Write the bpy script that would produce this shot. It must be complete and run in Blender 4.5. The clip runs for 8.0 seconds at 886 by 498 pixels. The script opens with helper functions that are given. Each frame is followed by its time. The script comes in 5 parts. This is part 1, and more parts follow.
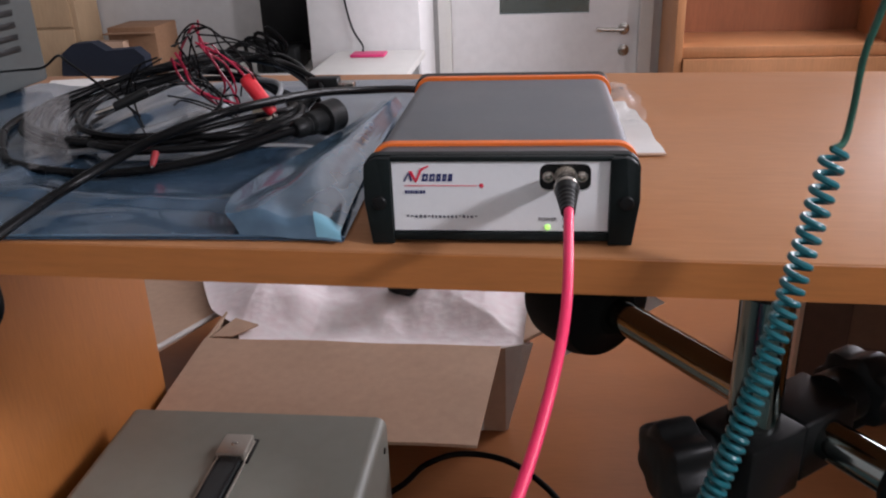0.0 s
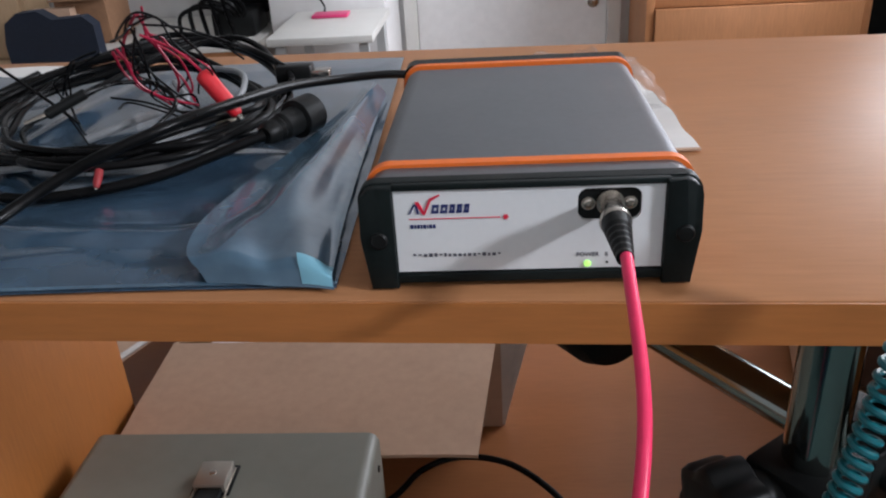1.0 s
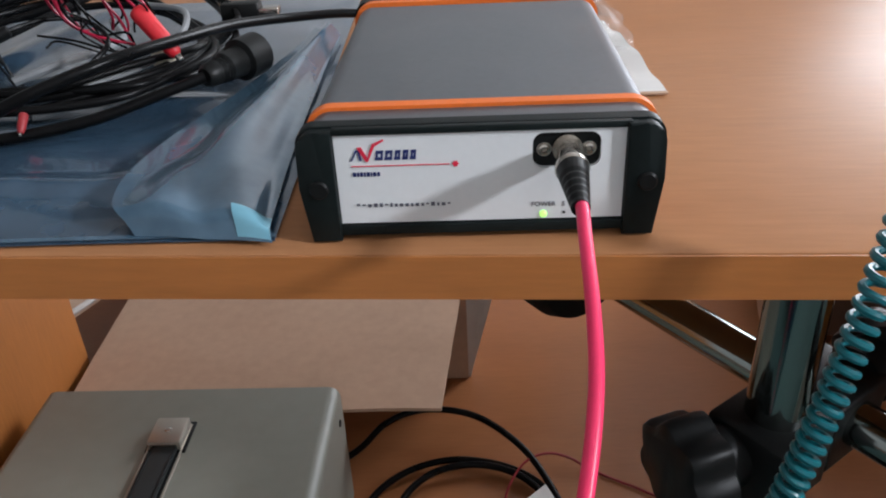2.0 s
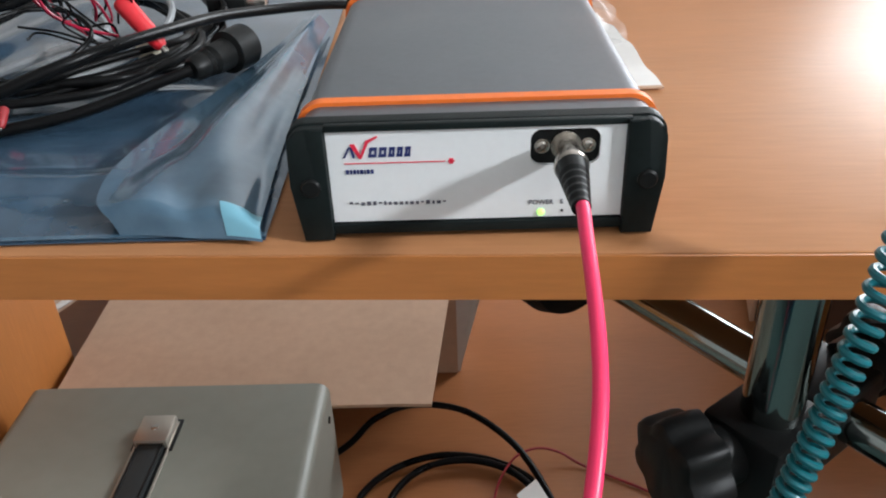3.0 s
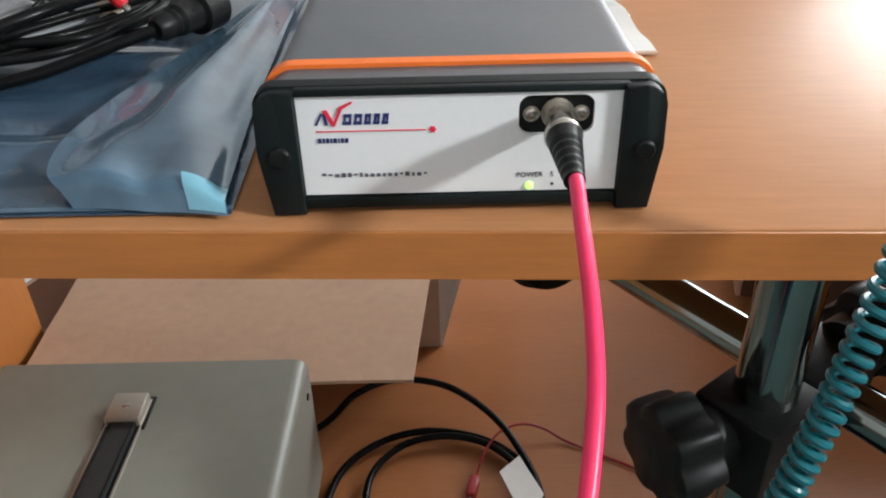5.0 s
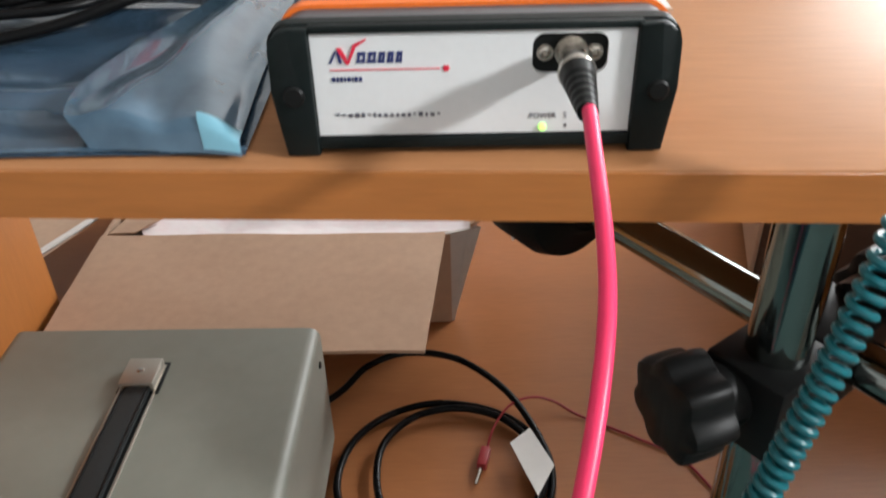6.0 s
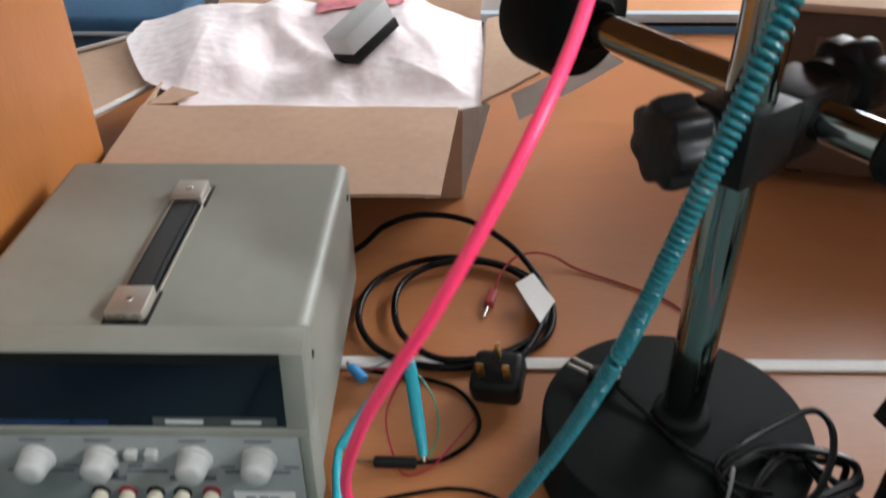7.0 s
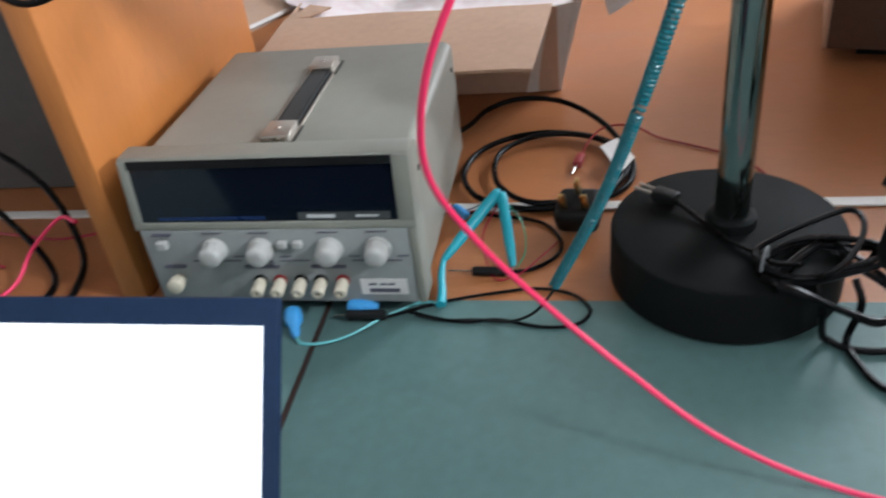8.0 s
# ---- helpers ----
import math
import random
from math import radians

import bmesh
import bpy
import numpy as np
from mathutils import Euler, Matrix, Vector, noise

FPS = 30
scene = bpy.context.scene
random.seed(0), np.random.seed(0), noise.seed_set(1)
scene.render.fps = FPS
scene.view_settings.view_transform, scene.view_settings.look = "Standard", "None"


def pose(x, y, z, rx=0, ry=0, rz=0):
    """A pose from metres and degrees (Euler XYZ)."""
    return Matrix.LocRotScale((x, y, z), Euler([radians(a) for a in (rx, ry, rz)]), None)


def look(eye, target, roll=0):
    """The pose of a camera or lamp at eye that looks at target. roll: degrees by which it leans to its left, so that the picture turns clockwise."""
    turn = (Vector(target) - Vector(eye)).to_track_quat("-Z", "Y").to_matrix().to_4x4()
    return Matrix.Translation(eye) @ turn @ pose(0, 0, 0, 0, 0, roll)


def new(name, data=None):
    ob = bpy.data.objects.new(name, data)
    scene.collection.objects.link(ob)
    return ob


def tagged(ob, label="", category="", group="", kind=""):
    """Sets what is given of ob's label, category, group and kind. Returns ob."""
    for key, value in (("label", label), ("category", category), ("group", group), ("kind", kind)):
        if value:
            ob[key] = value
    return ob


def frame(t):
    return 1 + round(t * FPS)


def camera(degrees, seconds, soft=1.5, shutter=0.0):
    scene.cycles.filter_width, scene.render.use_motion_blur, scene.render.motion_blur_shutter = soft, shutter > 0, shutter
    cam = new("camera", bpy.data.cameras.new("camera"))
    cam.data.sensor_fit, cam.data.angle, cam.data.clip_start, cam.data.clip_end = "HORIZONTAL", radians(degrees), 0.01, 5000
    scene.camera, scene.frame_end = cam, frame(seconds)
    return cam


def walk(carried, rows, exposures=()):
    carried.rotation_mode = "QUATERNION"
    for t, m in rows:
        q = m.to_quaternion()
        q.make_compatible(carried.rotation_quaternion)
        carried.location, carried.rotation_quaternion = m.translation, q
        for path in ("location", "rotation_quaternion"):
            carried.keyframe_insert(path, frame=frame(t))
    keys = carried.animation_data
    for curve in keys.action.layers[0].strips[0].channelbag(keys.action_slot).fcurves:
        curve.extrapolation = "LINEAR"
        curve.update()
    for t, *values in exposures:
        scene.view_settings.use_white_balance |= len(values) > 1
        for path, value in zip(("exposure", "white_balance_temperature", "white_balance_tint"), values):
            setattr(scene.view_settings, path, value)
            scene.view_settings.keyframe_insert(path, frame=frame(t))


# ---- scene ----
# ---------------------------------------------------------------- camera
cam = camera(57.5, 8.0, soft=2.0, shutter=0.35)
PATH = [
    (0, (0.0154, -0.0580, 0.5942), (-0.0069, 0.1244, 0.5153), -2.2),
    (0.5, (-0.0002, -0.0035, 0.5989), (-0.0198, 0.1776, 0.5165), -3.4),
    (1, (-0.0102, 0.0211, 0.5981), (-0.0251, 0.1995, 0.5089), -3.6),
    (1.5, (-0.0007, 0.0338, 0.5889), (-0.0117, 0.2084, 0.4921), -3.2),
    (3, (-0.0053, 0.0477, 0.5871), (-0.0106, 0.2194, 0.4847), -2.4),
    (3.5, (-0.0052, 0.0551, 0.5814), (-0.0084, 0.2257, 0.4771), -2.1),
    (4, (-0.0052, 0.0628, 0.5824), (-0.0071, 0.2325, 0.4764), -2.0),
    (4.5, (-0.0046, 0.0649, 0.5796), (-0.0052, 0.2335, 0.4721), -1.5),
    (5.8, (-0.0056, 0.0681, 0.5724), (-0.0094, 0.2348, 0.4620), -1.7),
    (6, (-0.0053, 0.0567, 0.5653), (-0.0097, 0.2232, 0.4544), -1.7),
    (6.3, (-0.0067, 0.0243, 0.5527), (-0.0117, 0.1904, 0.4415), -1.5),
    (6.5, (-0.0092, -0.0013, 0.5448), (-0.0141, 0.1647, 0.4334), -1.3),
    (6.8, (-0.0158, -0.0448, 0.5290), (-0.0210, 0.1200, 0.4157), -1.1),
    (7, (-0.0226, -0.0777, 0.4997), (-0.0258, 0.0872, 0.3867), -0.3),
    (7.2, (-0.0145, -0.1187, 0.4879), (-0.0195, 0.0451, 0.3732), -0.5),
    (7.5, (0.0248, -0.1857, 0.4863), (0.0073, -0.0237, 0.3704), -3.0),
    (7.8, (0.0357, -0.2344, 0.4778), (0.0080, -0.0736, 0.3622), -5.8),
    (8, (0.0277, -0.2603, 0.4640), (-0.0089, -0.1000, 0.3501), -7.8),
]
walk(cam, [(t, look(eye, target, roll)) for t, eye, target, roll in PATH],
     [(0, -1.22, 6200, 17), (0.5, -1.18, 6050, 12), (1.5, -1.14, 5950, 9), (3.0, -0.63, 6050, 4), (4.5, -0.62, 6150, 4), (6.0, -0.51, 6350, 5), (6.5, -0.40, 6350, 6), (7.0, -0.24, 6100, 5), (7.5, -0.10, 5950, 6), (8.0, -0.14, 5850, 6)])

# ---------------------------------------------------------------- light
world = bpy.data.worlds.new("world")
scene.world = world
world.use_nodes = True
wn = world.node_tree.nodes
sky = wn.new("ShaderNodeTexSky")
sky.sky_type = "NISHITA"
sky.sun_disc = False
sky.sun_elevation, sky.sun_rotation = radians(35), radians(-70)
wn["Background"].inputs["Strength"].default_value = 0.12
world.node_tree.links.new(sky.outputs["Color"], wn["Background"].inputs["Color"])


def window_lamp(name, x, y, z, sy, sz, watts):
    """Daylight that comes in through an opening of the wall at the right."""
    data = bpy.data.lights.new(name, "AREA")
    data.shape, data.size, data.size_y, data.energy = "RECTANGLE", sy, sz, watts
    data.color = (1.0, 0.975, 0.99)
    ob = new(name, data)
    ob.matrix_world = Matrix.Translation((x, y, z)) @ Matrix.Rotation(radians(90), 4, "Y") @ Matrix.Rotation(radians(90), 4, "Z")
    return ob


window_lamp("window_light", 1.66, -0.36, 1.22, 0.23, 0.20, 97)
window_lamp("window_light", 1.66, 2.40, 1.16, 1.10, 1.16, 128)
window_lamp("window_light", 1.66, 3.20, 1.16, 0.40, 1.16, 26)


# ---------------------------------------------------------------- materials
def material(name, color, rough=0.5, metal=0.0, vary=0.12, scale=30.0, bump=0.0, bump_scale=300.0, stretch=(1, 1, 1), second=None,
             alpha=1.0, coat=0.0, transmit=0.0, rough_vary=0.08, emit=0.0, ior=1.45, spec=0.5, cells=False, coat_rough=0.05):
    m = bpy.data.materials.new(name)
    m.use_nodes = True
    nt = m.node_tree
    n, l = nt.nodes, nt.links
    b = n["Principled BSDF"]
    co = n.new("ShaderNodeTexCoord")
    mp = n.new("ShaderNodeMapping")
    mp.inputs["Scale"].default_value = stretch
    l.new(co.outputs["Object"], mp.inputs["Vector"])
    fine, wide = n.new("ShaderNodeTexNoise"), n.new("ShaderNodeTexNoise")
    fine.inputs["Scale"].default_value, fine.inputs["Detail"].default_value = scale * 6, 6
    wide.inputs["Scale"].default_value, wide.inputs["Detail"].default_value = scale * 0.35, 3
    for t in (fine, wide):
        l.new(mp.outputs["Vector"], t.inputs["Vector"])
    both = n.new("ShaderNodeMath")
    both.operation = "MULTIPLY_ADD"
    both.inputs[1].default_value = 0.55
    half = n.new("ShaderNodeMath")
    half.operation = "MULTIPLY"
    half.inputs[1].default_value = 0.45
    l.new(wide.outputs["Fac"], half.inputs[0])
    l.new(fine.outputs["Fac"], both.inputs[0])
    l.new(half.outputs[0], both.inputs[2])
    ramp = n.new("ShaderNodeValToRGB")
    dark = [c * (1 - vary) for c in color]
    light = list(second) if second else [min(1, c * (1 + vary)) for c in color]
    ramp.color_ramp.elements[0].position, ramp.color_ramp.elements[1].position = 0.34, 0.66
    ramp.color_ramp.elements[0].color, ramp.color_ramp.elements[1].color = (*dark, 1), (*light, 1)
    l.new(both.outputs[0], ramp.inputs["Fac"])
    l.new(ramp.outputs["Color"], b.inputs["Base Color"])
    rr = n.new("ShaderNodeMapRange")
    rr.inputs["To Min"].default_value, rr.inputs["To Max"].default_value = max(0.02, rough - rough_vary), min(1, rough + rough_vary)
    l.new(wide.outputs["Fac"], rr.inputs["Value"])
    l.new(rr.outputs["Result"], b.inputs["Roughness"])
    b.inputs["Metallic"].default_value = metal
    b.inputs["IOR"].default_value = ior
    b.inputs["Alpha"].default_value = alpha
    b.inputs["Specular IOR Level"].default_value = spec
    b.inputs["Coat Weight"].default_value = coat
    b.inputs["Coat Roughness"].default_value = coat_rough
    b.inputs["Transmission Weight"].default_value = transmit
    if bump:
        bt = n.new("ShaderNodeTexVoronoi" if cells else "ShaderNodeTexNoise")
        bt.inputs["Scale"].default_value = bump_scale
        if not cells:
            bt.inputs["Detail"].default_value = 4
        l.new(mp.outputs["Vector"], bt.inputs["Vector"])
        bp = n.new("ShaderNodeBump")
        bp.inputs["Strength"].default_value, bp.inputs["Distance"].default_value = bump, 0.002
        l.new(bt.outputs["Distance" if cells else "Fac"], bp.inputs["Height"])
        l.new(bp.outputs["Normal"], b.inputs["Normal"])
    if emit:
        b.inputs["Emission Color"].default_value = (*color, 1)
        b.inputs["Emission Strength"].default_value = emit
    return m


M = {}
M["shelf"] = material("shelf_laminate", (0.415, 0.192, 0.084), 0.41, vary=0.08, scale=7, stretch=(1, 9, 9), bump=0.05, bump_scale=900, coat=0.03, coat_rough=0.20, spec=0.10)
M["panel"] = material("panel_laminate", (0.43, 0.158, 0.039), 0.42, vary=0.10, scale=7, stretch=(9, 9, 1), bump=0.05, bump_scale=900)
M["edge"] = material("edge_banding", (0.45, 0.165, 0.044), 0.4, vary=0.12, scale=7, stretch=(1, 9, 9), bump=0.04, bump_scale=900)
M["desk"] = material("desk_laminate", (0.365, 0.145, 0.056), 0.36, vary=0.08, scale=7, stretch=(1, 9, 9), bump=0.05, bump_scale=900, coat=0.08, coat_rough=0.3, spec=0.25)
M["mat"] = material("green_mat", (0.105, 0.185, 0.178), 0.42, vary=0.10, scale=14, bump=0.15, bump_scale=1500)
M["strip"] = material("white_plastic_strip", (0.75, 0.74, 0.70), 0.4, vary=0.05, scale=40)
M["wall"] = material("white_wall_paint", (0.66, 0.66, 0.65), 0.85, vary=0.04, scale=4, bump=0.1, bump_scale=200)
M["grey_wall"] = material("grey_wall_paint", (0.62, 0.62, 0.61), 0.85, vary=0.05, scale=4, bump=0.1, bump_scale=200)
M["ceiling"] = material("ceiling_paint", (0.55, 0.55, 0.54), 0.9, vary=0.04, scale=4)
M["floor"] = material("floor_lino", (0.30, 0.24, 0.19), 0.45, vary=0.15, scale=6)
M["door"] = material("white_door_paint", (0.84, 0.83, 0.82), 0.45, vary=0.04, scale=5)
M["far_wood"] = material("cupboard_wood", (0.44, 0.20, 0.085), 0.45, vary=0.12, scale=3, stretch=(9, 9, 1))
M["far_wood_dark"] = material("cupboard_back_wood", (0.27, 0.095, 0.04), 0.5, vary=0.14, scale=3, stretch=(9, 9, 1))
M["body"] = material("grey_anodised_aluminium", (0.14, 0.15, 0.165), 0.42, 0.55, vary=0.06, scale=60, bump=0.04, bump_scale=2500)
M["bezel"] = material("dark_grey_green_plastic", (0.0095, 0.0135, 0.0135), 0.46, vary=0.15, scale=60, bump=0.08, bump_scale=3000, spec=0.16)
M["orange"] = material("orange_rubber", (0.80, 0.17, 0.022), 0.5, vary=0.07, scale=60)
M["white_panel"] = material("white_printed_panel", (0.78, 0.79, 0.80), 0.42, vary=0.02, scale=60)
M["navy"] = material("navy_ink", (0.02, 0.03, 0.14), 0.5, vary=0.05)
M["red_ink"] = material("red_ink", (0.70, 0.02, 0.06), 0.5, vary=0.05)
M["grey_ink"] = material("grey_ink", (0.10, 0.10, 0.13), 0.5, vary=0.05)
M["black"] = material("black_plastic", (0.0085, 0.0090, 0.0090), 0.40, vary=0.2, scale=80, bump=0.06, bump_scale=2500, spec=0.22)
M["black_matt"] = material("black_powder_coat", (0.0085, 0.0098, 0.0095), 0.58, vary=0.2, scale=60, bump=0.25, bump_scale=2500, spec=0.07)
M["rubber"] = material("black_cable_rubber", (0.0045, 0.0045, 0.0048), 0.28, vary=0.2, scale=60, bump=0.03, spec=0.14)
M["grey_cable"] = material("grey_cable", (0.25, 0.26, 0.27), 0.4, vary=0.1, scale=60)
M["chrome"] = material("chrome", (0.28, 0.31, 0.295), 0.11, 1.0, vary=0.03, scale=20, rough_vary=0.04)
M["nickel"] = material("nickel", (0.50, 0.465, 0.42), 0.24, 1.0, vary=0.06, scale=80)
M["satin"] = material("satin_steel", (0.44, 0.405, 0.35), 0.38, 0.7, vary=0.05, scale=80)
M["joint"] = material("dark_joint", (0.030, 0.016, 0.013), 0.6, vary=0.1, scale=60)
M["brass"] = material("brass", (0.62, 0.44, 0.18), 0.3, 1.0, vary=0.08, scale=80)
M["pink"] = material("pink_fibre_jacket", (0.86, 0.035, 0.13), 0.38, vary=0.05, scale=60)
M["teal"] = material("teal_cord", (0.010, 0.125, 0.150), 0.30, vary=0.12, scale=60)
M["teal_light"] = material("turquoise_plastic", (0.03, 0.34, 0.42), 0.35, vary=0.1, scale=60)
M["teal_pale"] = material("pale_turquoise_wire", (0.16, 0.50, 0.52), 0.4, vary=0.08, scale=60)
M["blue_clip"] = material("sky_blue_plastic", (0.07, 0.33, 0.70), 0.4, vary=0.08, scale=60)
M["red"] = material("red_plastic", (0.60, 0.02, 0.03), 0.35, vary=0.1, scale=60)
M["red_dark"] = material("dark_red_wire", (0.30, 0.025, 0.03), 0.4, vary=0.1, scale=60)
M["crimson"] = material("crimson_wire", (0.33, 0.006, 0.035), 0.35, vary=0.1, scale=60)
M["green_dark"] = material("dark_green_cord", (0.008, 0.075, 0.050), 0.4, vary=0.12, scale=60)
M["strap"] = material("dark_grey_strap", (0.022, 0.026, 0.027), 0.5, vary=0.15, scale=60, bump=0.1, bump_scale=1200)
# carton grey with the shade beyond the side panel mixed into its colour
M["carton"] = material("shaded_grey_carton", (0.10, 0.096, 0.092), 0.8, vary=0.1, scale=12)
M["green_wire"] = material("green_wire", (0.03, 0.26, 0.13), 0.4, vary=0.1, scale=60)
M["psu"] = material("warm_grey_enamel", (0.232, 0.236, 0.200), 0.42, vary=0.05, scale=12, bump=0.12, bump_scale=1800)
M["psu_front"] = material("grey_front_panel", (0.285, 0.30, 0.29), 0.45, vary=0.05, scale=20)
M["display"] = material("smoked_display_window", (0.004, 0.006, 0.012), 0.12, vary=0.2, scale=30, coat=0.4)
M["display_tint"] = material("blue_display_print", (0.012, 0.03, 0.10), 0.3, vary=0.2, scale=60)
M["ivory"] = material("ivory_plastic", (0.60, 0.55, 0.43), 0.45, vary=0.05, scale=60)
M["knob"] = material("light_grey_knob", (0.45, 0.45, 0.425), 0.42, vary=0.05, scale=60)
M["cardboard"] = material("cardboard", (0.54, 0.365, 0.255), 0.82, vary=0.07, scale=16, bump=0.08, bump_scale=500)
M["cardboard_dark"] = material("brown_cardboard", (0.085, 0.045, 0.028), 0.7, vary=0.1, scale=16, bump=0.1, bump_scale=700)
M["cardboard_mid"] = material("faded_brown_paper", (0.14, 0.075, 0.045), 0.7, vary=0.12, scale=16)
M["far_pale"] = material("pale_drawer_wood", (0.46, 0.32, 0.19), 0.5, vary=0.1, scale=3, stretch=(9, 9, 1))
M["cardboard_far"] = material("tan_carton_board", (0.26, 0.14, 0.075), 0.8, vary=0.12, scale=12)
M["blue_case"] = material("blue_padded_fabric", (0.016, 0.060, 0.120), 0.7, vary=0.25, scale=30, bump=0.2, bump_scale=800)
M["card_white"] = material("white_faced_cardboard", (0.66, 0.62, 0.58), 0.7, vary=0.05, scale=16)
M["bubble"] = material("pink_bubble_wrap", (0.95, 0.80, 0.82), 0.30, vary=0.03, scale=10, second=(0.96, 0.91, 0.91), bump=0.15, bump_scale=110, cells=True)
M["bubble_red"] = material("red_tinted_wrap", (0.66, 0.22, 0.25), 0.35, vary=0.15, scale=20, bump=0.5, bump_scale=160)
M["bag"] = material("antistatic_film", (0.032, 0.068, 0.120), 0.24, 0.25, vary=0.2, scale=7, second=(0.062, 0.118, 0.185), bump=0.05, bump_scale=30, coat=0.65, coat_rough=0.07, spec=0.7)
M["bag_fold"] = material("antistatic_film_doubled", (0.060, 0.125, 0.195), 0.24, 0.25, vary=0.15, scale=9, second=(0.110, 0.195, 0.280), bump=0.04, bump_scale=30, coat=0.6, coat_rough=0.10, spec=0.7)
M["bag_light"] = material("antistatic_film_corner", (0.19, 0.42, 0.53), 0.3, 0.2, vary=0.08, scale=20, coat=0.3, coat_rough=0.25)
M["clear"] = material("clear_polythene", (0.80, 0.77, 0.76), 0.22, vary=0.04, scale=20, alpha=0.075, bump=0.3, bump_scale=90)
M["paper"] = material("white_paper", (0.75, 0.73, 0.70), 0.8, vary=0.03, scale=20)
M["grey_item"] = material("light_grey_plastic", (0.50, 0.51, 0.51), 0.45, vary=0.05, scale=60)
M["lap"] = material("dark_blue_laptop_lid", (0.010, 0.024, 0.058), 0.45, vary=0.1, scale=40, spec=0.2)
M["screen"] = material("lit_white_screen", (1.0, 1.0, 0.99), 0.3, vary=0.0, emit=1.15)
M["led"] = material("green_lamp", (0.45, 1.0, 0.16), 0.3, vary=0.0, emit=2.2)
M["tool"] = material("beige_enamel", (0.46, 0.45, 0.40), 0.45, vary=0.05, scale=30)
M["instrument"] = material("grey_green_enamel", (0.055, 0.062, 0.060), 0.5, vary=0.08, scale=20)
M["blue_chair"] = material("blue_upholstery", (0.012, 0.018, 0.034), 0.8, vary=0.2, scale=30)
M["blue_deep"] = material("deep_blue_edging", (0.045, 0.11, 0.19), 0.5, vary=0.08, scale=30)
M["blue_grey"] = material("blue_grey_edging", (0.34, 0.40, 0.44), 0.5, vary=0.08, scale=30)
M["glass"] = material("pane_glass", (0.55, 0.62, 0.62), 0.08, vary=0.02, scale=10, transmit=0.9)
M["magenta"] = material("magenta_plastic", (0.75, 0.05, 0.20), 0.4, vary=0.05)


# ---------------------------------------------------------------- builders
WORLD = {}


def thing(name, label, category, at=(0, 0, 0), turn=0.0, group="", kind=""):
    ob = new(name)
    ob.empty_display_size = 0.02
    ob.matrix_world = pose(*at, 0, 0, turn)
    WORLD[ob.name] = pose(*at, 0, 0, turn)
    return tagged(ob, label, category, group, kind)


def part(name, shape, mat, parent=None, label="", local=False, angle=38):
    """Links a bmesh or mesh as one object under parent. Shapes are in world places unless local."""
    if isinstance(shape, bmesh.types.BMesh):
        me = bpy.data.meshes.new(name)
        bmesh.ops.recalc_face_normals(shape, faces=shape.faces)
        shape.to_mesh(me)
        shape.free()
    else:
        me = shape
        me.name = name
    me.materials.clear()
    me.materials.append(M[mat])
    for p in me.polygons:
        p.use_smooth = True
    me.set_sharp_from_angle(angle=radians(angle))
    ob = new(name, me)
    if parent is not None:
        if not local:
            me.transform(WORLD[parent.name].inverted())
        ob.parent = parent
        WORLD[ob.name] = WORLD[parent.name]
    else:
        WORLD[ob.name] = Matrix()
    if label:
        ob["label"] = label
    return ob


def solo(name, shape, mat, label, category, kind="", group="", angle=38):
    return tagged(part(name, shape, mat, None, "", True, angle), label, category, group, kind)


def box(x0, x1, y0, y1, z0, z1, bevel=0.0, seg=2, bm=None, turn=None):
    one = bmesh.new()
    bmesh.ops.create_cube(one, size=1, matrix=Matrix.LocRotScale(((x0 + x1) / 2, (y0 + y1) / 2, (z0 + z1) / 2), None, (x1 - x0, y1 - y0, z1 - z0)))
    if bevel:
        bmesh.ops.bevel(one, geom=one.edges[:], offset=bevel, segments=seg, affect="EDGES", profile=0.5)
    if turn is not None:
        one.transform(turn)
    return merge(bm, one)


def merge(bm, one):
    if bm is None:
        return one
    me = bpy.data.meshes.new("tmp")
    one.to_mesh(me)
    one.free()
    bm.from_mesh(me)
    bpy.data.meshes.remove(me)
    return bm


def lathe(profile, at, axis=(0, 0, 1), seg=32, bm=None, lobes=0, depth=0.0):
    """A turned shape: profile rows of (radius, along the axis)."""
    one = bmesh.new()
    m = Matrix.Translation(at) @ Vector(axis).to_track_quat("Z", "Y").to_matrix().to_4x4()
    rings = []
    for r, h in profile:
        ring = []
        for i in range(seg):
            a = 2 * math.pi * i / seg
            rr = r * (1 + depth * math.cos(lobes * a)) if lobes else r
            ring.append(one.verts.new(m @ Vector((rr * math.cos(a), rr * math.sin(a), h))))
        rings.append(ring)
    for a, b in zip(rings, rings[1:]):
        for i in range(seg):
            one.faces.new((a[i], a[(i + 1) % seg], b[(i + 1) % seg], b[i]))
    one.faces.new(rings[0][::-1])
    one.faces.new(rings[-1])
    return merge(bm, one)


def rod(a, b, r, seg=24, bevel=0.0, bm=None):
    a, b = Vector(a), Vector(b)
    n = (b - a).length
    e = min(bevel, n / 3, r * 0.9)
    prof = [(r - e, 0), (r, e), (r, n - e), (r - e, n)] if e else [(r, 0), (r, n)]
    return lathe(prof, a, b - a, seg, bm)


def spline(points, n=8, closed=False):
    p = [Vector(q) for q in points]
    if closed:
        q = [p[-1], *p, p[0], p[1]]
    else:
        q = [2 * p[0] - p[1], *p, 2 * p[-1] - p[-2]]
    out = []
    for i in range(1, len(q) - 2):
        a, b, c, d = q[i - 1:i + 3]
        for k in range(n):
            s = k / n
            out.append(0.5 * (2 * b + (c - a) * s + (2 * a - 5 * b + 4 * c - d) * s * s + (3 * b - a - 3 * c + d) * s ** 3))
    if not closed:
        out.append(p[-1])
    return out


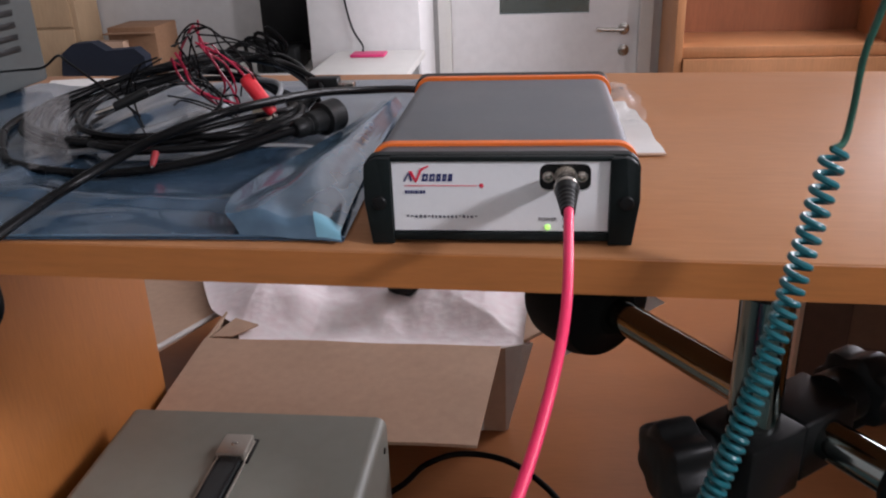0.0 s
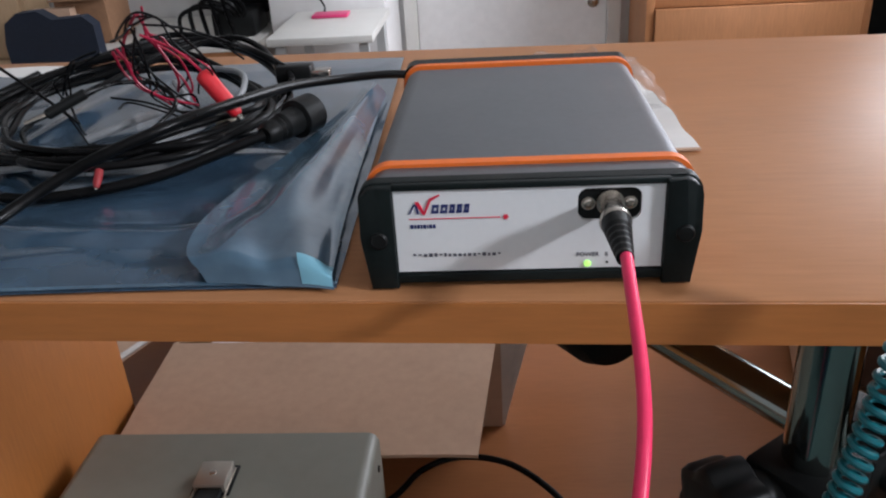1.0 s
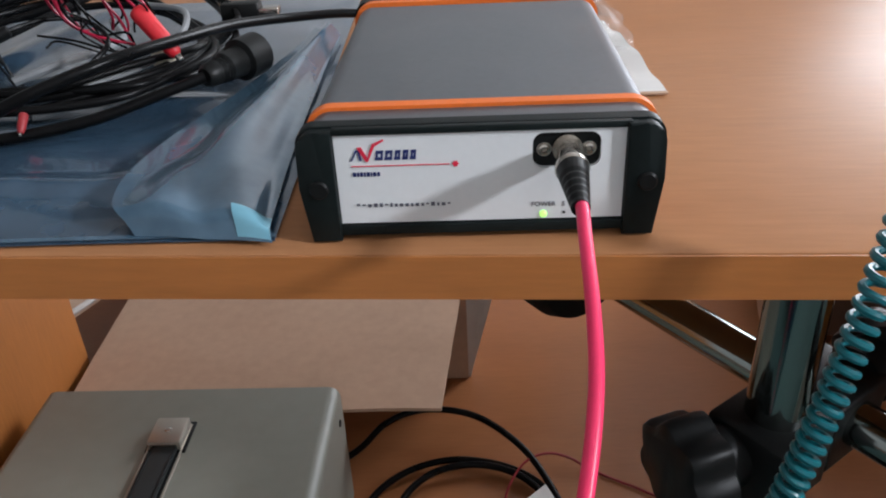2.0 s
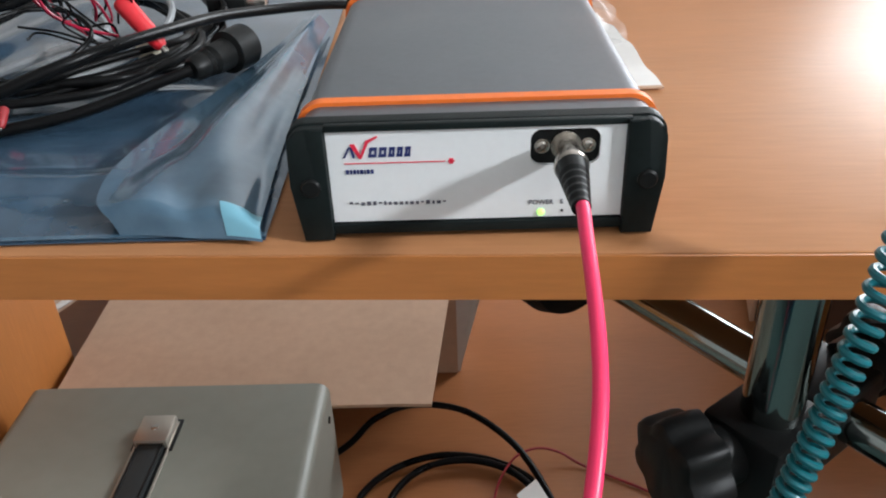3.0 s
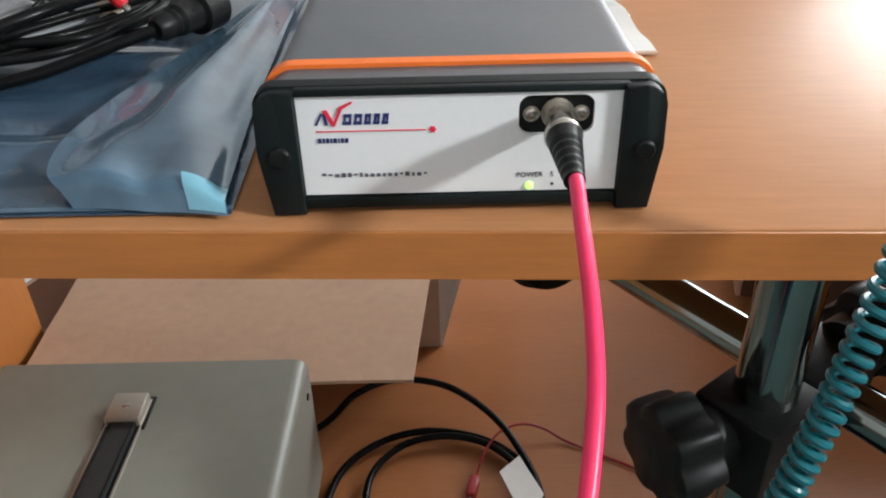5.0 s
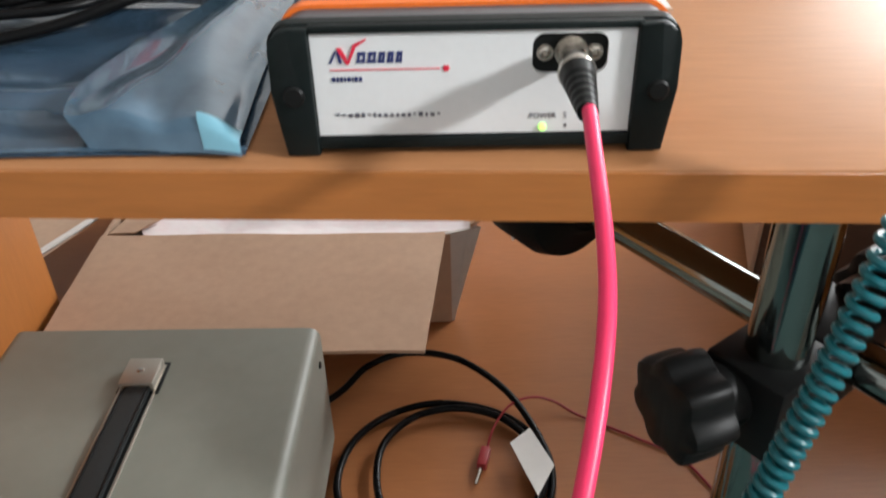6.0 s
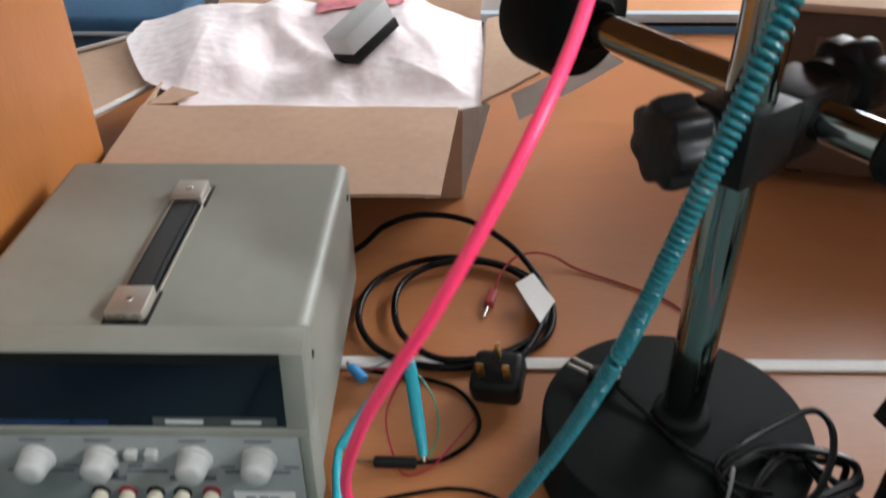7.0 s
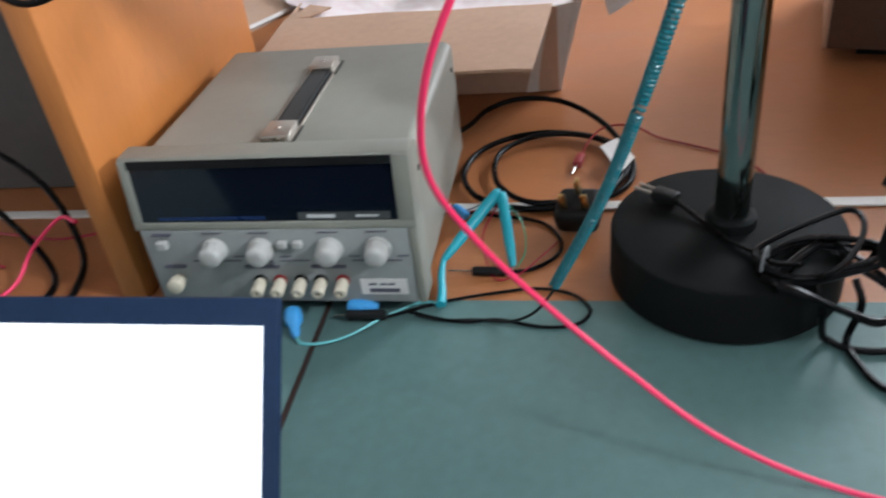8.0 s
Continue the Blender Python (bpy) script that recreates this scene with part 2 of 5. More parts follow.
def tube(points, r, n=8, seg=8, closed=False, raw=False):
    """A round cord along a smooth line; r may be a number or a function of 0..1."""
    line = [Vector(p) for p in points] if raw else spline(points, n, closed)
    count = len(line)
    verts, faces = [], []
    up = Vector((0.3, 0.2, 1)).normalized()
    for i, p in enumerate(line):
        if closed:
            d = line[(i + 1) % count] - line[i - 1]
        else:
            d = line[min(i + 1, count - 1)] - line[max(i - 1, 0)]
        d.normalize()
        side = d.cross(up)
        if side.length < 1e-4:
            side = d.orthogonal()
        side.normalize()
        up = side.cross(d).normalized()
        rr = r(i / (count - 1)) if callable(r) else r
        for k in range(seg):
            a = 2 * math.pi * k / seg
            verts.append(p + rr * (math.cos(a) * side + math.sin(a) * up))
    rows = count if closed else count - 1
    for i in range(rows):
        j = (i + 1) % count
        for k in range(seg):
            k2 = (k + 1) % seg
            faces.append((i * seg + k, i * seg + k2, j * seg + k2, j * seg + k))
    if not closed:
        faces.append(tuple(range(seg))[::-1])
        faces.append(tuple((count - 1) * seg + k for k in range(seg)))
    me = bpy.data.meshes.new("cord")
    me.from_pydata([tuple(v) for v in verts], [], faces)
    return me


def sheet(nx, ny, fn, thick=0.0):
    """A grid bent by fn(u, v) -> place, with thickness below it."""
    bm = bmesh.new()
    top = [[bm.verts.new(fn(i / nx, j / ny)) for i in range(nx + 1)] for j in range(ny + 1)]
    for j in range(ny):
        for i in range(nx):
            bm.faces.new((top[j][i], top[j][i + 1], top[j + 1][i + 1], top[j + 1][i]))
    if thick:
        bm.normal_update()
        res = bmesh.ops.solidify(bm, geom=bm.faces[:], thickness=thick)
    return bm


def outline(pts, y0, y1, bm=None, bevel=0.0):
    """A flat outline in x and z, given depth along y."""
    one = bmesh.new()
    a = [one.verts.new((x, y0, z)) for x, z in pts]
    b = [one.verts.new((x, y1, z)) for x, z in pts]
    n = len(pts)
    f1 = one.faces.new(a)
    one.faces.new(b[::-1])
    for i in range(n):
        one.faces.new((a[i], b[i], b[(i + 1) % n], a[(i + 1) % n]))
    if bevel:
        bmesh.ops.bevel(one, geom=list(f1.edges), offset=bevel, segments=2, affect="EDGES", profile=0.5)
    return merge(bm, one)


def round_rect(x0, x1, z0, z1, r, n=6):
    pts = []
    for cx, cz, a0 in ((x1 - r, z1 - r, 0), (x0 + r, z1 - r, 90), (x0 + r, z0 + r, 180), (x1 - r, z0 + r, 270)):
        for k in range(n + 1):
            a = radians(a0 + 90 * k / n)
            pts.append((cx + r * math.cos(a), cz + r * math.sin(a)))
    return pts


# ---------------------------------------------------------------- the room
X0, X1, Y0, Y1, Z0, Z1 = -2.7, 1.6, -1.7, 3.5, -0.9, 1.9
solo("floor", box(X0 - 0.2, X1 + 0.2, Y0 - 0.2, Y1 + 0.2, Z0 - 0.1, Z0), "floor", "brown linoleum floor of the laboratory", "floor", "structure")
solo("ceiling", box(X0 - 0.2, X1 + 0.2, Y0 - 0.2, Y1 + 0.2, Z1, Z1 + 0.1), "ceiling", "white painted ceiling of the laboratory", "ceiling", "structure")
solo("wall_west", box(X0 - 0.15, X0, Y0, Y1, Z0, Z1), "wall", "white painted wall of the laboratory", "wall", "structure")
solo("wall_south", box(X0, X1, Y0 - 0.15, Y0, Z0, Z1), "wall", "white painted wall behind the bench", "wall", "structure")
bm = box(X0, -0.40, Y1, Y1 + 0.15, Z0, Z1)
box(0.50, X1, Y1, Y1 + 0.15, Z0, Z1, bm=bm)
box(-0.40, 0.50, Y1, Y1 + 0.15, 1.16, Z1, bm=bm)
solo("wall_north", bm, "grey_wall", "pale grey painted wall with a doorway", "wall", "structure")
# the wall at the right with two window openings
bm = box(X1, X1 + 0.15, 0.10, Y1, Z0, 0.58)
box(X1, X1 + 0.15, Y0, 0.10, Z0, 1.04, bm=bm)
box(X1, X1 + 0.15, Y0, 0.10, 1.47, Z1, bm=bm)
box(X1, X1 + 0.15, 0.10, 1.80, 1.54, Z1, bm=bm)
box(X1, X1 + 0.15, 1.80, Y1, 1.76, Z1, bm=bm)
box(X1, X1 + 0.15, Y0, -0.72, 1.04, 1.47, bm=bm)
box(X1, X1 + 0.15, 0.0, 0.10, 1.04, 1.47, bm=bm)
box(X1, X1 + 0.15, 0.10, 1.80, 0.58, 1.54, bm=bm)
box(X1, X1 + 0.15, 2.96, 3.00, 0.58, 1.76, bm=bm)
box(X1, X1 + 0.15, 3.41, Y1, 0.58, 1.76, bm=bm)
solo("wall_east", bm, "wall", "white painted wall with three windows", "wall", "structure")


def window(name, y0, y1, low, top, reach=0.06):
    w = thing(name, "white framed window that lets the daylight in", "window", (X1, (y0 + y1) / 2, low), kind="structure")
    t = 0.04
    bm = box(X1 + 0.08, X1 + 0.13, y0, y1, low, low + t)
    box(X1 + 0.08, X1 + 0.13, y0, y1, top - t, top, bm=bm)
    box(X1 + 0.08, X1 + 0.13, y0, y0 + t, low + t, top - t, bm=bm)
    box(X1 + 0.08, X1 + 0.13, y1 - t, y1, low + t, top - t, bm=bm)
    part("window_frame", bm, "door", w)
    part("window_sill", box(X1 - reach, X1 + 0.08, y0, y1, low + 0.005, low + 0.02, 0.004), "door", w)
    pane = part("pane", box(X1 + 0.10, X1 + 0.105, y0 + t, y1 - t, low + t, top - t), "glass", w)
    pane.visible_shadow = False


# window_1: unseen high, deep sill added to block direct light to the bench
window("window_1", -0.72, 0.0, 1.04, 1.47, 0.20)
window("window_2", 1.80, 2.96, 0.58, 1.76)
window("window_3", 3.00, 3.41, 0.58, 1.76)

# door in the far wall
d = thing("door_1", "closed white door with a small glazed window", "door", (0.05, Y1, Z0), kind="structure")
bm = box(-0.345, -0.14, Y1 + 0.02, Y1 + 0.06, Z0, 1.10)
box(0.24, 0.445, Y1 + 0.02, Y1 + 0.06, Z0, 1.10, bm=bm)
box(-0.14, 0.24, Y1 + 0.02, Y1 + 0.06, Z0, 0.142, bm=bm)
box(-0.14, 0.24, Y1 + 0.02, Y1 + 0.06, 0.75, 1.10, bm=bm)
part("door_leaf", bm, "door", d)
part("pane", box(-0.14, 0.24, Y1 + 0.035, Y1 + 0.045, 0.142, 0.75), "glass", d)
bm = box(-0.40, -0.347, Y1 - 0.02, Y1 + 0.10, Z0, 1.155)
box(0.447, 0.50, Y1 - 0.02, Y1 + 0.10, Z0, 1.155, bm=bm)
box(-0.347, 0.447, Y1 - 0.02, Y1 + 0.10, 1.102, 1.155, bm=bm)
part("door_frame", bm, "strip", d)
bm = lathe([(0.024, 0), (0.024, 0.008), (0.011, 0.01), (0.011, 0.05)], (0.385, Y1 + 0.02, 0.075), (0, -1, 0), 20)
merge(bm, rod((0.385, Y1 - 0.03, 0.075), (0.268, Y1 - 0.034, 0.08), 0.009, 12, 0.003))
part("door_handle", bm, "nickel", d, "brushed metal lever handle")
part("lock_plate", lathe([(0.024, 0), (0.024, 0.008), (0.012, 0.014)], (0.388, Y1 + 0.02, -0.015), (0, -1, 0), 20), "nickel", d)

# the bench
bench = thing("workbench", "red-brown wood laminate workbench carrying the instruments", "workbench", (0.1, 0.2, Z0))
part("bench_top", box(-1.25, 1.45, -0.75, 1.338, -0.032, 0.0, 0.002), "desk", bench)
for x in (-1.2, 0.1, 1.34):
    part("support_panel", box(x, x + 0.06, -0.6, 1.1, Z0 + 0.0005, -0.0325), "panel", bench)
be = thing("bench_edging", "blue-grey edging rail along the back of the bench", "edging", (0.1, 1.345, -0.05))
part("lower_strip", box(-1.25, 1.45, 1.340, 1.360, -0.05, 0.011, 0.001), "blue_deep", be)
part("groove", box(-1.25, 1.45, 1.344, 1.360, 0.0112, 0.0185), "black", be)
part("upper_strip", box(-1.25, 1.45, 1.340, 1.360, 0.0187, 0.034, 0.001), "blue_grey", be)
solo("bench_strip", box(-1.24, 1.44, 0.459, 0.4735, 0.0005, 0.0035, 0.001), "strip", "white plastic strip let into the bench top", "strip", "structure")
solo("bench_mat", box(-0.2135, 0.80, -0.70, 0.3085, 0.0005, 0.0025, 0.0008), "mat", "grey-green antistatic mat on the bench", "mat")
solo("bench_mat", box(-0.75, -0.2185, -0.70, 0.3065, 0.0005, 0.0025, 0.0008), "mat", "grey-green antistatic mat beside a narrow gap", "mat")

solo("mat_joint", box(-0.2183, -0.2137, -0.70, 0.306, 0.0004, 0.0027), "joint", "dark joint strip between the two mats", "strip", "structure")

# the raised shelf on the bench
TURN = -2.4
shelf = thing("raised_shelf", "orange-brown wood laminate shelf raised over the bench", "shelf", (0, 0.286, 0), TURN)
part("shelf_board", box(-0.80, 0.66, 0, 0.426, 0.4240, 0.4428, 0.0012), "shelf", shelf, local=True)
part("side_panel", box(-0.431, -0.405, 0.004, 0.365, 0.0005, 0.4238, 0.001), "panel", shelf, local=True)
part("side_panel", box(0.635, 0.654, 0.004, 0.365, 0.0005, 0.4238, 0.001), "panel", shelf, local=True)
part("edge_band", box(-0.80, 0.66, -0.0012, -0.0002, 0.4243, 0.4422), "edge", shelf, local=True)
# ---------------------------------------------------------------- spectrometer on the shelf
S = 0.4432
dev = thing("spectrometer", "grey metal spectrometer with orange bands and white front", "instrument", (0, 0.39, S))
ZB, ZT = S + 0.0025, 0.4862


def sleeve(x, zb, zt, r, y0, y1):
    return outline(round_rect(-x, x, zb, zt, r, 8), y0, y1)


part("housing", sleeve(0.0625, ZB, ZT, 0.009, 0.3050, 0.470), "body", dev, angle=30)
for y in (0.3165, 0.4735):
    part("band", sleeve(0.0645, ZB - 0.001, ZT + 0.0014, 0.0105, y, y + 0.0052), "orange", dev, "orange rubber band", angle=30)
ARC = [(0.0580 + 0.0068 * math.cos(radians(a)), 0.4796 + 0.0071 * math.sin(radians(a))) for a in range(0, 91, 10)]
CAP = [(-0.0625, S + 0.0002), (-0.0655, S + 0.022)] + [(-x, z) for x, z in ARC] + [(x - 0.0012, z) for x, z in ARC[::-1]] + [(0.0643, S + 0.022), (0.0615, S + 0.0002), (0.051, S + 0.0002), (0.050, S + 0.002), (-0.050, S + 0.002), (-0.051, S + 0.0002)]
part("front_cap", outline(CAP, 0.3002, 0.3062, bevel=0.0012), "bezel", dev, "dark plastic end cap")
part("rear_cap", outline(CAP, 0.4792, 0.4930), "bezel", dev, "dark plastic end cap")
for s, inner, trim in ((-1, 0.0513, 0.0003), (1, 0.0499, 0.0014)):
    pad = [(s * inner, S + 0.0004), (s * (0.0622 - trim), S + 0.0004), (s * (0.0650 - trim), S + 0.022)] + [(s * (x - 0.0005 - trim), z - 0.0006) for x, z in ARC] + [(s * inner, 0.4861)]
    part("side_pad", outline(pad if s > 0 else pad[::-1], 0.2958, 0.3003, bevel=0.0009), "bezel", dev)
    part("screw_cover", lathe([(0.0035, 0), (0.0035, 0.0006), (0.0028, 0.0012)], (s * 0.0574, 0.2958, 0.4648), (0, -1, 0), 24), "black", dev)
part("rim", box(-0.0513, 0.0513, 0.2972, 0.3002, 0.4842, 0.4866, 0.0004), "bezel", dev)
part("rim", box(-0.0513, 0.0513, 0.2972, 0.3002, S + 0.0022, 0.4493, 0.0004), "bezel", dev)


def holed(outer, inner, y0, y1):
    """A plate between two depths with one opening through it."""
    one = bmesh.new()
    edges = []
    for ringp in (outer, inner):
        vs = [one.verts.new((x, y0, z)) for x, z in ringp]
        edges += [one.edges.new((a, b)) for a, b in zip(vs, vs[1:] + vs[:1])]
    bmesh.ops.triangle_fill(one, edges=edges, use_beauty=True)
    ext = bmesh.ops.extrude_face_region(one, geom=one.faces[:])
    bmesh.ops.translate(one, verts=[v for v in ext["geom"] if isinstance(v, bmesh.types.BMVert)], vec=(0, y1 - y0, 0))
    bmesh.ops.recalc_face_normals(one, faces=one.faces[:])
    return one


HOLE = round_rect(0.0178, 0.0412, 0.4698, 0.4828, 0.0038)
front = part("front_panel", holed([(-0.0510, 0.4499), (0.0497, 0.4499), (0.0497, 0.4840), (-0.0510, 0.4840)], HOLE, 0.2984, 0.3001), "white_panel", dev, "white printed front panel")


def print_bar(x0, x1, z0, z1, mat, lean=0.0, y=0.2982):
    pts = [(x0, z0), (x1, z0), (x1 + lean, z1), (x0 + lean, z1)]
    return outline(pts, y, y + 0.0003), mat


# maker's mark: plain navy shapes with a red tick and rule, and bars for the small print
part("mark_block", outline([(-0.0457, 0.4745), (-0.0449, 0.4745), (-0.0431, 0.4781), (-0.0424, 0.4745), (-0.0416, 0.4745), (-0.0422, 0.4784), (-0.0436, 0.4784)], 0.2981, 0.2984), "navy", front)
for a, w in ((-0.0371, 0.0028), (-0.0337, 0.0027), (-0.0304, 0.0022), (-0.0276, 0.0021), (-0.0249, 0.0021)):
    part("mark_block", print_bar(a, a + w, 0.4745, 0.4756, "navy", 0.0002)[0], "navy", front)
    part("mark_block", print_bar(a + 0.0005, a + w + 0.0003, 0.4769, 0.4781, "navy", 0.0002)[0], "navy", front)
    part("mark_block", print_bar(a + 0.0004, a + 0.0012, 0.4757, 0.4768, "navy", 0.0002)[0], "navy", front)
    part("mark_block", print_bar(a + w - 0.0007, a + w + 0.0001, 0.4757, 0.4768, "navy", 0.0002)[0], "navy", front)
part("tick", outline([(-0.0430, 0.4794), (-0.0402, 0.4741), (-0.0394, 0.4750), (-0.0415, 0.4795)], 0.2980, 0.2984), "red_ink", front)
part("tick", outline([(-0.0402, 0.4741), (-0.0394, 0.4741), (-0.0367, 0.4798), (-0.0334, 0.4818), (-0.0337, 0.4823), (-0.0376, 0.4806)], 0.29795, 0.2983), "red_ink", front)
part("rule", box(-0.0455, -0.0110, 0.2981, 0.2985, 0.4722, 0.4725), "red_ink", front)
part("star", lathe([(0.0010, 0), (0.0010, 0.0003)], (-0.0090, 0.2984, 0.4724), (0, -1, 0), 24, lobes=6, depth=0.25), "red_ink", front)
for a, b in ((-0.0452, -0.0441), (-0.0437, -0.0430), (-0.0426, -0.0417), (-0.0413, -0.0407), (-0.0403, -0.0392), (-0.0388, -0.0384), (-0.0380, -0.0370), (-0.0366, -0.0356)):
    part("mark_bar", box(a, b, 0.2981, 0.2985, 0.4685, 0.4700), "navy", front)
rnd = random.Random(5)
x = -0.0450
while x < -0.0108:
    w = rnd.uniform(0.0008, 0.0014)
    low = 0.4563 + rnd.choice((0, 0, 0.0006))
    part("mark_bar", box(x, x + w, 0.2981, 0.2985, low, 0.4563 + rnd.choice((0.0011, 0.0014))), "grey_ink", front)
    x += w + 0.0008


def lettering(text, x, y, z, size, mat, parent):
    cu = bpy.data.curves.new("lettering", "FONT")
    cu.body, cu.size, cu.align_x, cu.extrude = text, size, "CENTER", 0.00008
    cu.materials.append(M[mat])
    ob = new("lettering", cu)
    ob.parent = parent
    ob.matrix_basis = WORLD[parent.name].inverted() @ (Matrix.Translation((x, y, z)) @ Matrix.Rotation(radians(90), 4, "X"))
    return ob


lettering("POWER", 0.0218, 0.29825, 0.4549, 0.0025, "grey_ink", front)
lettering("S", 0.0290, 0.29825, 0.4549, 0.0025, "grey_ink", front)
part("pinhole", lathe([(0.0005, 0), (0.0005, 0.0003)], (0.0292, 0.2984, 0.4522), (0, -1, 0), 10), "black", front)
part("indicator", lathe([(0.0013, 0), (0.0013, 0.0004), (0.0008, 0.0009)], (0.0218, 0.2984, 0.4518), (0, -1, 0), 16), "led", front, "lit green indicator")
part("recess", outline(round_rect(0.0174, 0.0416, 0.4694, 0.4832, 0.0038), 0.30005, 0.3010), "black", front, "black recessed plate")
for x in (0.0218, 0.0372):
    part("screw", lathe([(0.0027, 0), (0.0027, 0.0004), (0.0020, 0.0004), (0.0020, 0.0011), (0.0012, 0.0014), (0.0008, 0.0006)], (x, 0.3000, 0.4762), (0, -1, 0), 18), "nickel", front)
part("socket", lathe([(0.0052, 0), (0.0052, 0.002), (0.0038, 0.002), (0.0038, 0.006)], (0.0297, 0.3000, 0.4768), (0, -1, 0), 24), "nickel", front)

# optical fibre
fib = thing("optical_fibre", "pink jacketed optical fibre plugged into the spectrometer", "cable", (0.0297, 0.29, 0.4768))
part("ferrule_nut", lathe([(0.0038, 0), (0.0042, 0.0006), (0.0045, 0.005), (0.0055, 0.0090), (0.0058, 0.0115), (0.0054, 0.0125)], (0.0297, 0.2940, 0.4768), (-0.01, -1, -0.06), 28), "nickel", fib, "bright metal nut")
prof = []
for k in range(28):
    h = k * 0.024 / 27
    prof.append(((0.0054 - 0.0024 * h / 0.024) * (1.0 if (k // 2) % 2 or k < 6 else 0.90), h))
part("boot", lathe(prof, (0.0296, 0.2818, 0.4761), (-0.01, -1, -0.06), 24), "black", fib, "ribbed black strain relief")
FIBRE = [(0.0296, 0.262, 0.4748), (0.0294, 0.2500, 0.4736), (0.0263, 0.1953, 0.4559), (0.0141, 0.1512, 0.4276), (-0.004, 0.1105, 0.4045), (-0.0271, 0.0950, 0.3630), (-0.0525, 0.1015, 0.3075),
         (-0.0628, 0.1220, 0.2450), (-0.046, 0.1475, 0.1840), (-0.0101, 0.1605, 0.1260), (0.0452, 0.1500, 0.0745), (0.1123, 0.1255, 0.0320), (0.193, 0.1075, 0.0060), (0.30, 0.085, 0.0055), (0.45, 0.06, 0.0055)]
part("jacket", tube(FIBRE, 0.0021, 14, 12), "pink", fib)

# ---------------------------------------------------------------- bench power supply
psu = thing("power_supply", "warm grey bench power supply with carrying handle and knobs", "power supply", (-0.248, 0.43, 0.0025))
PX0, PX1, PT = -0.3775, -0.1185, 0.1505
bm = outline(round_rect(PX0 + 0.003, PX1 - 0.003, 0.014, PT - 0.0005, 0.0100), 0.315, 0.5675)
part("case", bm, "psu", psu)
for x in (PX0 + 0.03, PX1 - 0.03):
    for y in (0.315, 0.55):
        part("foot", lathe([(0.010, 0), (0.010, 0.011)], (x, y, 0.0030)), "black", psu)
# front frame with sloping face
def slab(x0, x1, za, zb, ya, yb, depth, bevel=0.0):
    """A piece of the sloping front between two heights."""
    one = bmesh.new()
    v = [one.verts.new(p) for p in ((x0, ya, za), (x1, ya, za), (x1, yb, zb), (x0, yb, zb), (x0, ya + depth, za), (x1, ya + depth, za), (x1, yb + depth, zb), (x0, yb + depth, zb))]
    for f in ((0, 1, 2, 3), (7, 6, 5, 4), (0, 4, 5, 1), (1, 5, 6, 2), (2, 6, 7, 3), (3, 7, 4, 0)):
        one.faces.new([v[i] for i in f])
    if bevel:
        bmesh.ops.bevel(one, geom=one.edges[:], offset=bevel, segments=2, affect="EDGES", profile=0.5)
    return one


bm = slab(PX0, PX1, 0.0940, 0.1010, 0.2915, 0.2925, 0.030, 0.0008)
merge(bm, slab(PX0, PX1, 0.1590, 0.1612, 0.3010, 0.3040, 0.022, 0.0008))
merge(bm, slab(PX0, -0.3690, 0.1000, 0.1592, 0.2925, 0.3005, 0.030, 0.0008))
merge(bm, slab(-0.1335, PX1, 0.1000, 0.1592, 0.2925, 0.3005, 0.030, 0.0008))
part("front_frame", bm, "psu", psu)
bm = bmesh.new()
ends = [[bm.verts.new((x, y, z)) for y, z in ((0.3245, 0.1606), (0.3345, PT - 0.0004), (0.3245, PT - 0.0010))] for x in (PX0 + 0.0035, PX1 - 0.0035)]
bm.faces.new(ends[0])
bm.faces.new(ends[1][::-1])
for k in range(3):
    bm.faces.new((ends[0][k], ends[1][k], ends[1][(k + 1) % 3], ends[0][(k + 1) % 3]))
bmesh.ops.recalc_face_normals(bm, faces=bm.faces[:])
part("frame_slope", bm, "psu", psu)
part("display_window", slab(-0.3692, -0.1333, 0.1008, 0.1592, 0.2940, 0.3022, 0.008), "display", psu, "dark smoked display window")
# black bar standing in for the shadow under the frame's top edge
part("display_top_shadow", slab(-0.3690, -0.1335, 0.1520, 0.1590, 0.2990, 0.3002, 0.003), "black", psu)
part("display_print", slab(-0.352, -0.252, 0.1030, 0.1058, 0.2940, 0.2943, 0.0004), "display_tint", psu)
bm = slab(-0.222, -0.140, 0.1022, 0.1090, 0.2939, 0.2948, 0.0004)
part("name_strip", bm, "instrument", psu)
bm = slab(-0.2135, -0.1885, 0.1040, 0.1072, 0.2936, 0.2940, 0.0004)
part("mark", slab(-0.170, -0.150, 0.1046, 0.1064, 0.2936, 0.2940, 0.0004), "grey_item", psu)
part("mark", bm, "grey_item", psu)
face = part("control_panel", slab(PX0 + 0.004, -0.1265, 0.0150, 0.0938, 0.2900, 0.2915, 0.028, 0.0012), "psu_front", psu, "pale grey control panel")
part("panel_edge", slab(-0.1262, PX1, 0.0145, 0.0938, 0.2898, 0.2915, 0.030, 0.0012), "psu", psu)
for x in (-0.3060, -0.2620, -0.1985, -0.1548):
    kn = part("knob", lathe([(0.0120, 0), (0.0120, 0.003), (0.0108, 0.0038), (0.0101, 0.0130), (0.0094, 0.0152), (0.0080, 0.0166), (0.0050, 0.0173)], (x, 0.2912, 0.0735), (0, -1, 0.01), 36), "knob", face, "light grey round knob")
    part("skirt_mark", box(x + 0.016, x + 0.026, 0.2902, 0.2909, 0.0652, 0.0664), "grey_ink", face)
    part("skirt_mark", box(x - 0.008, x + 0.010, 0.2904, 0.2911, 0.0905, 0.0916), "grey_ink", face)
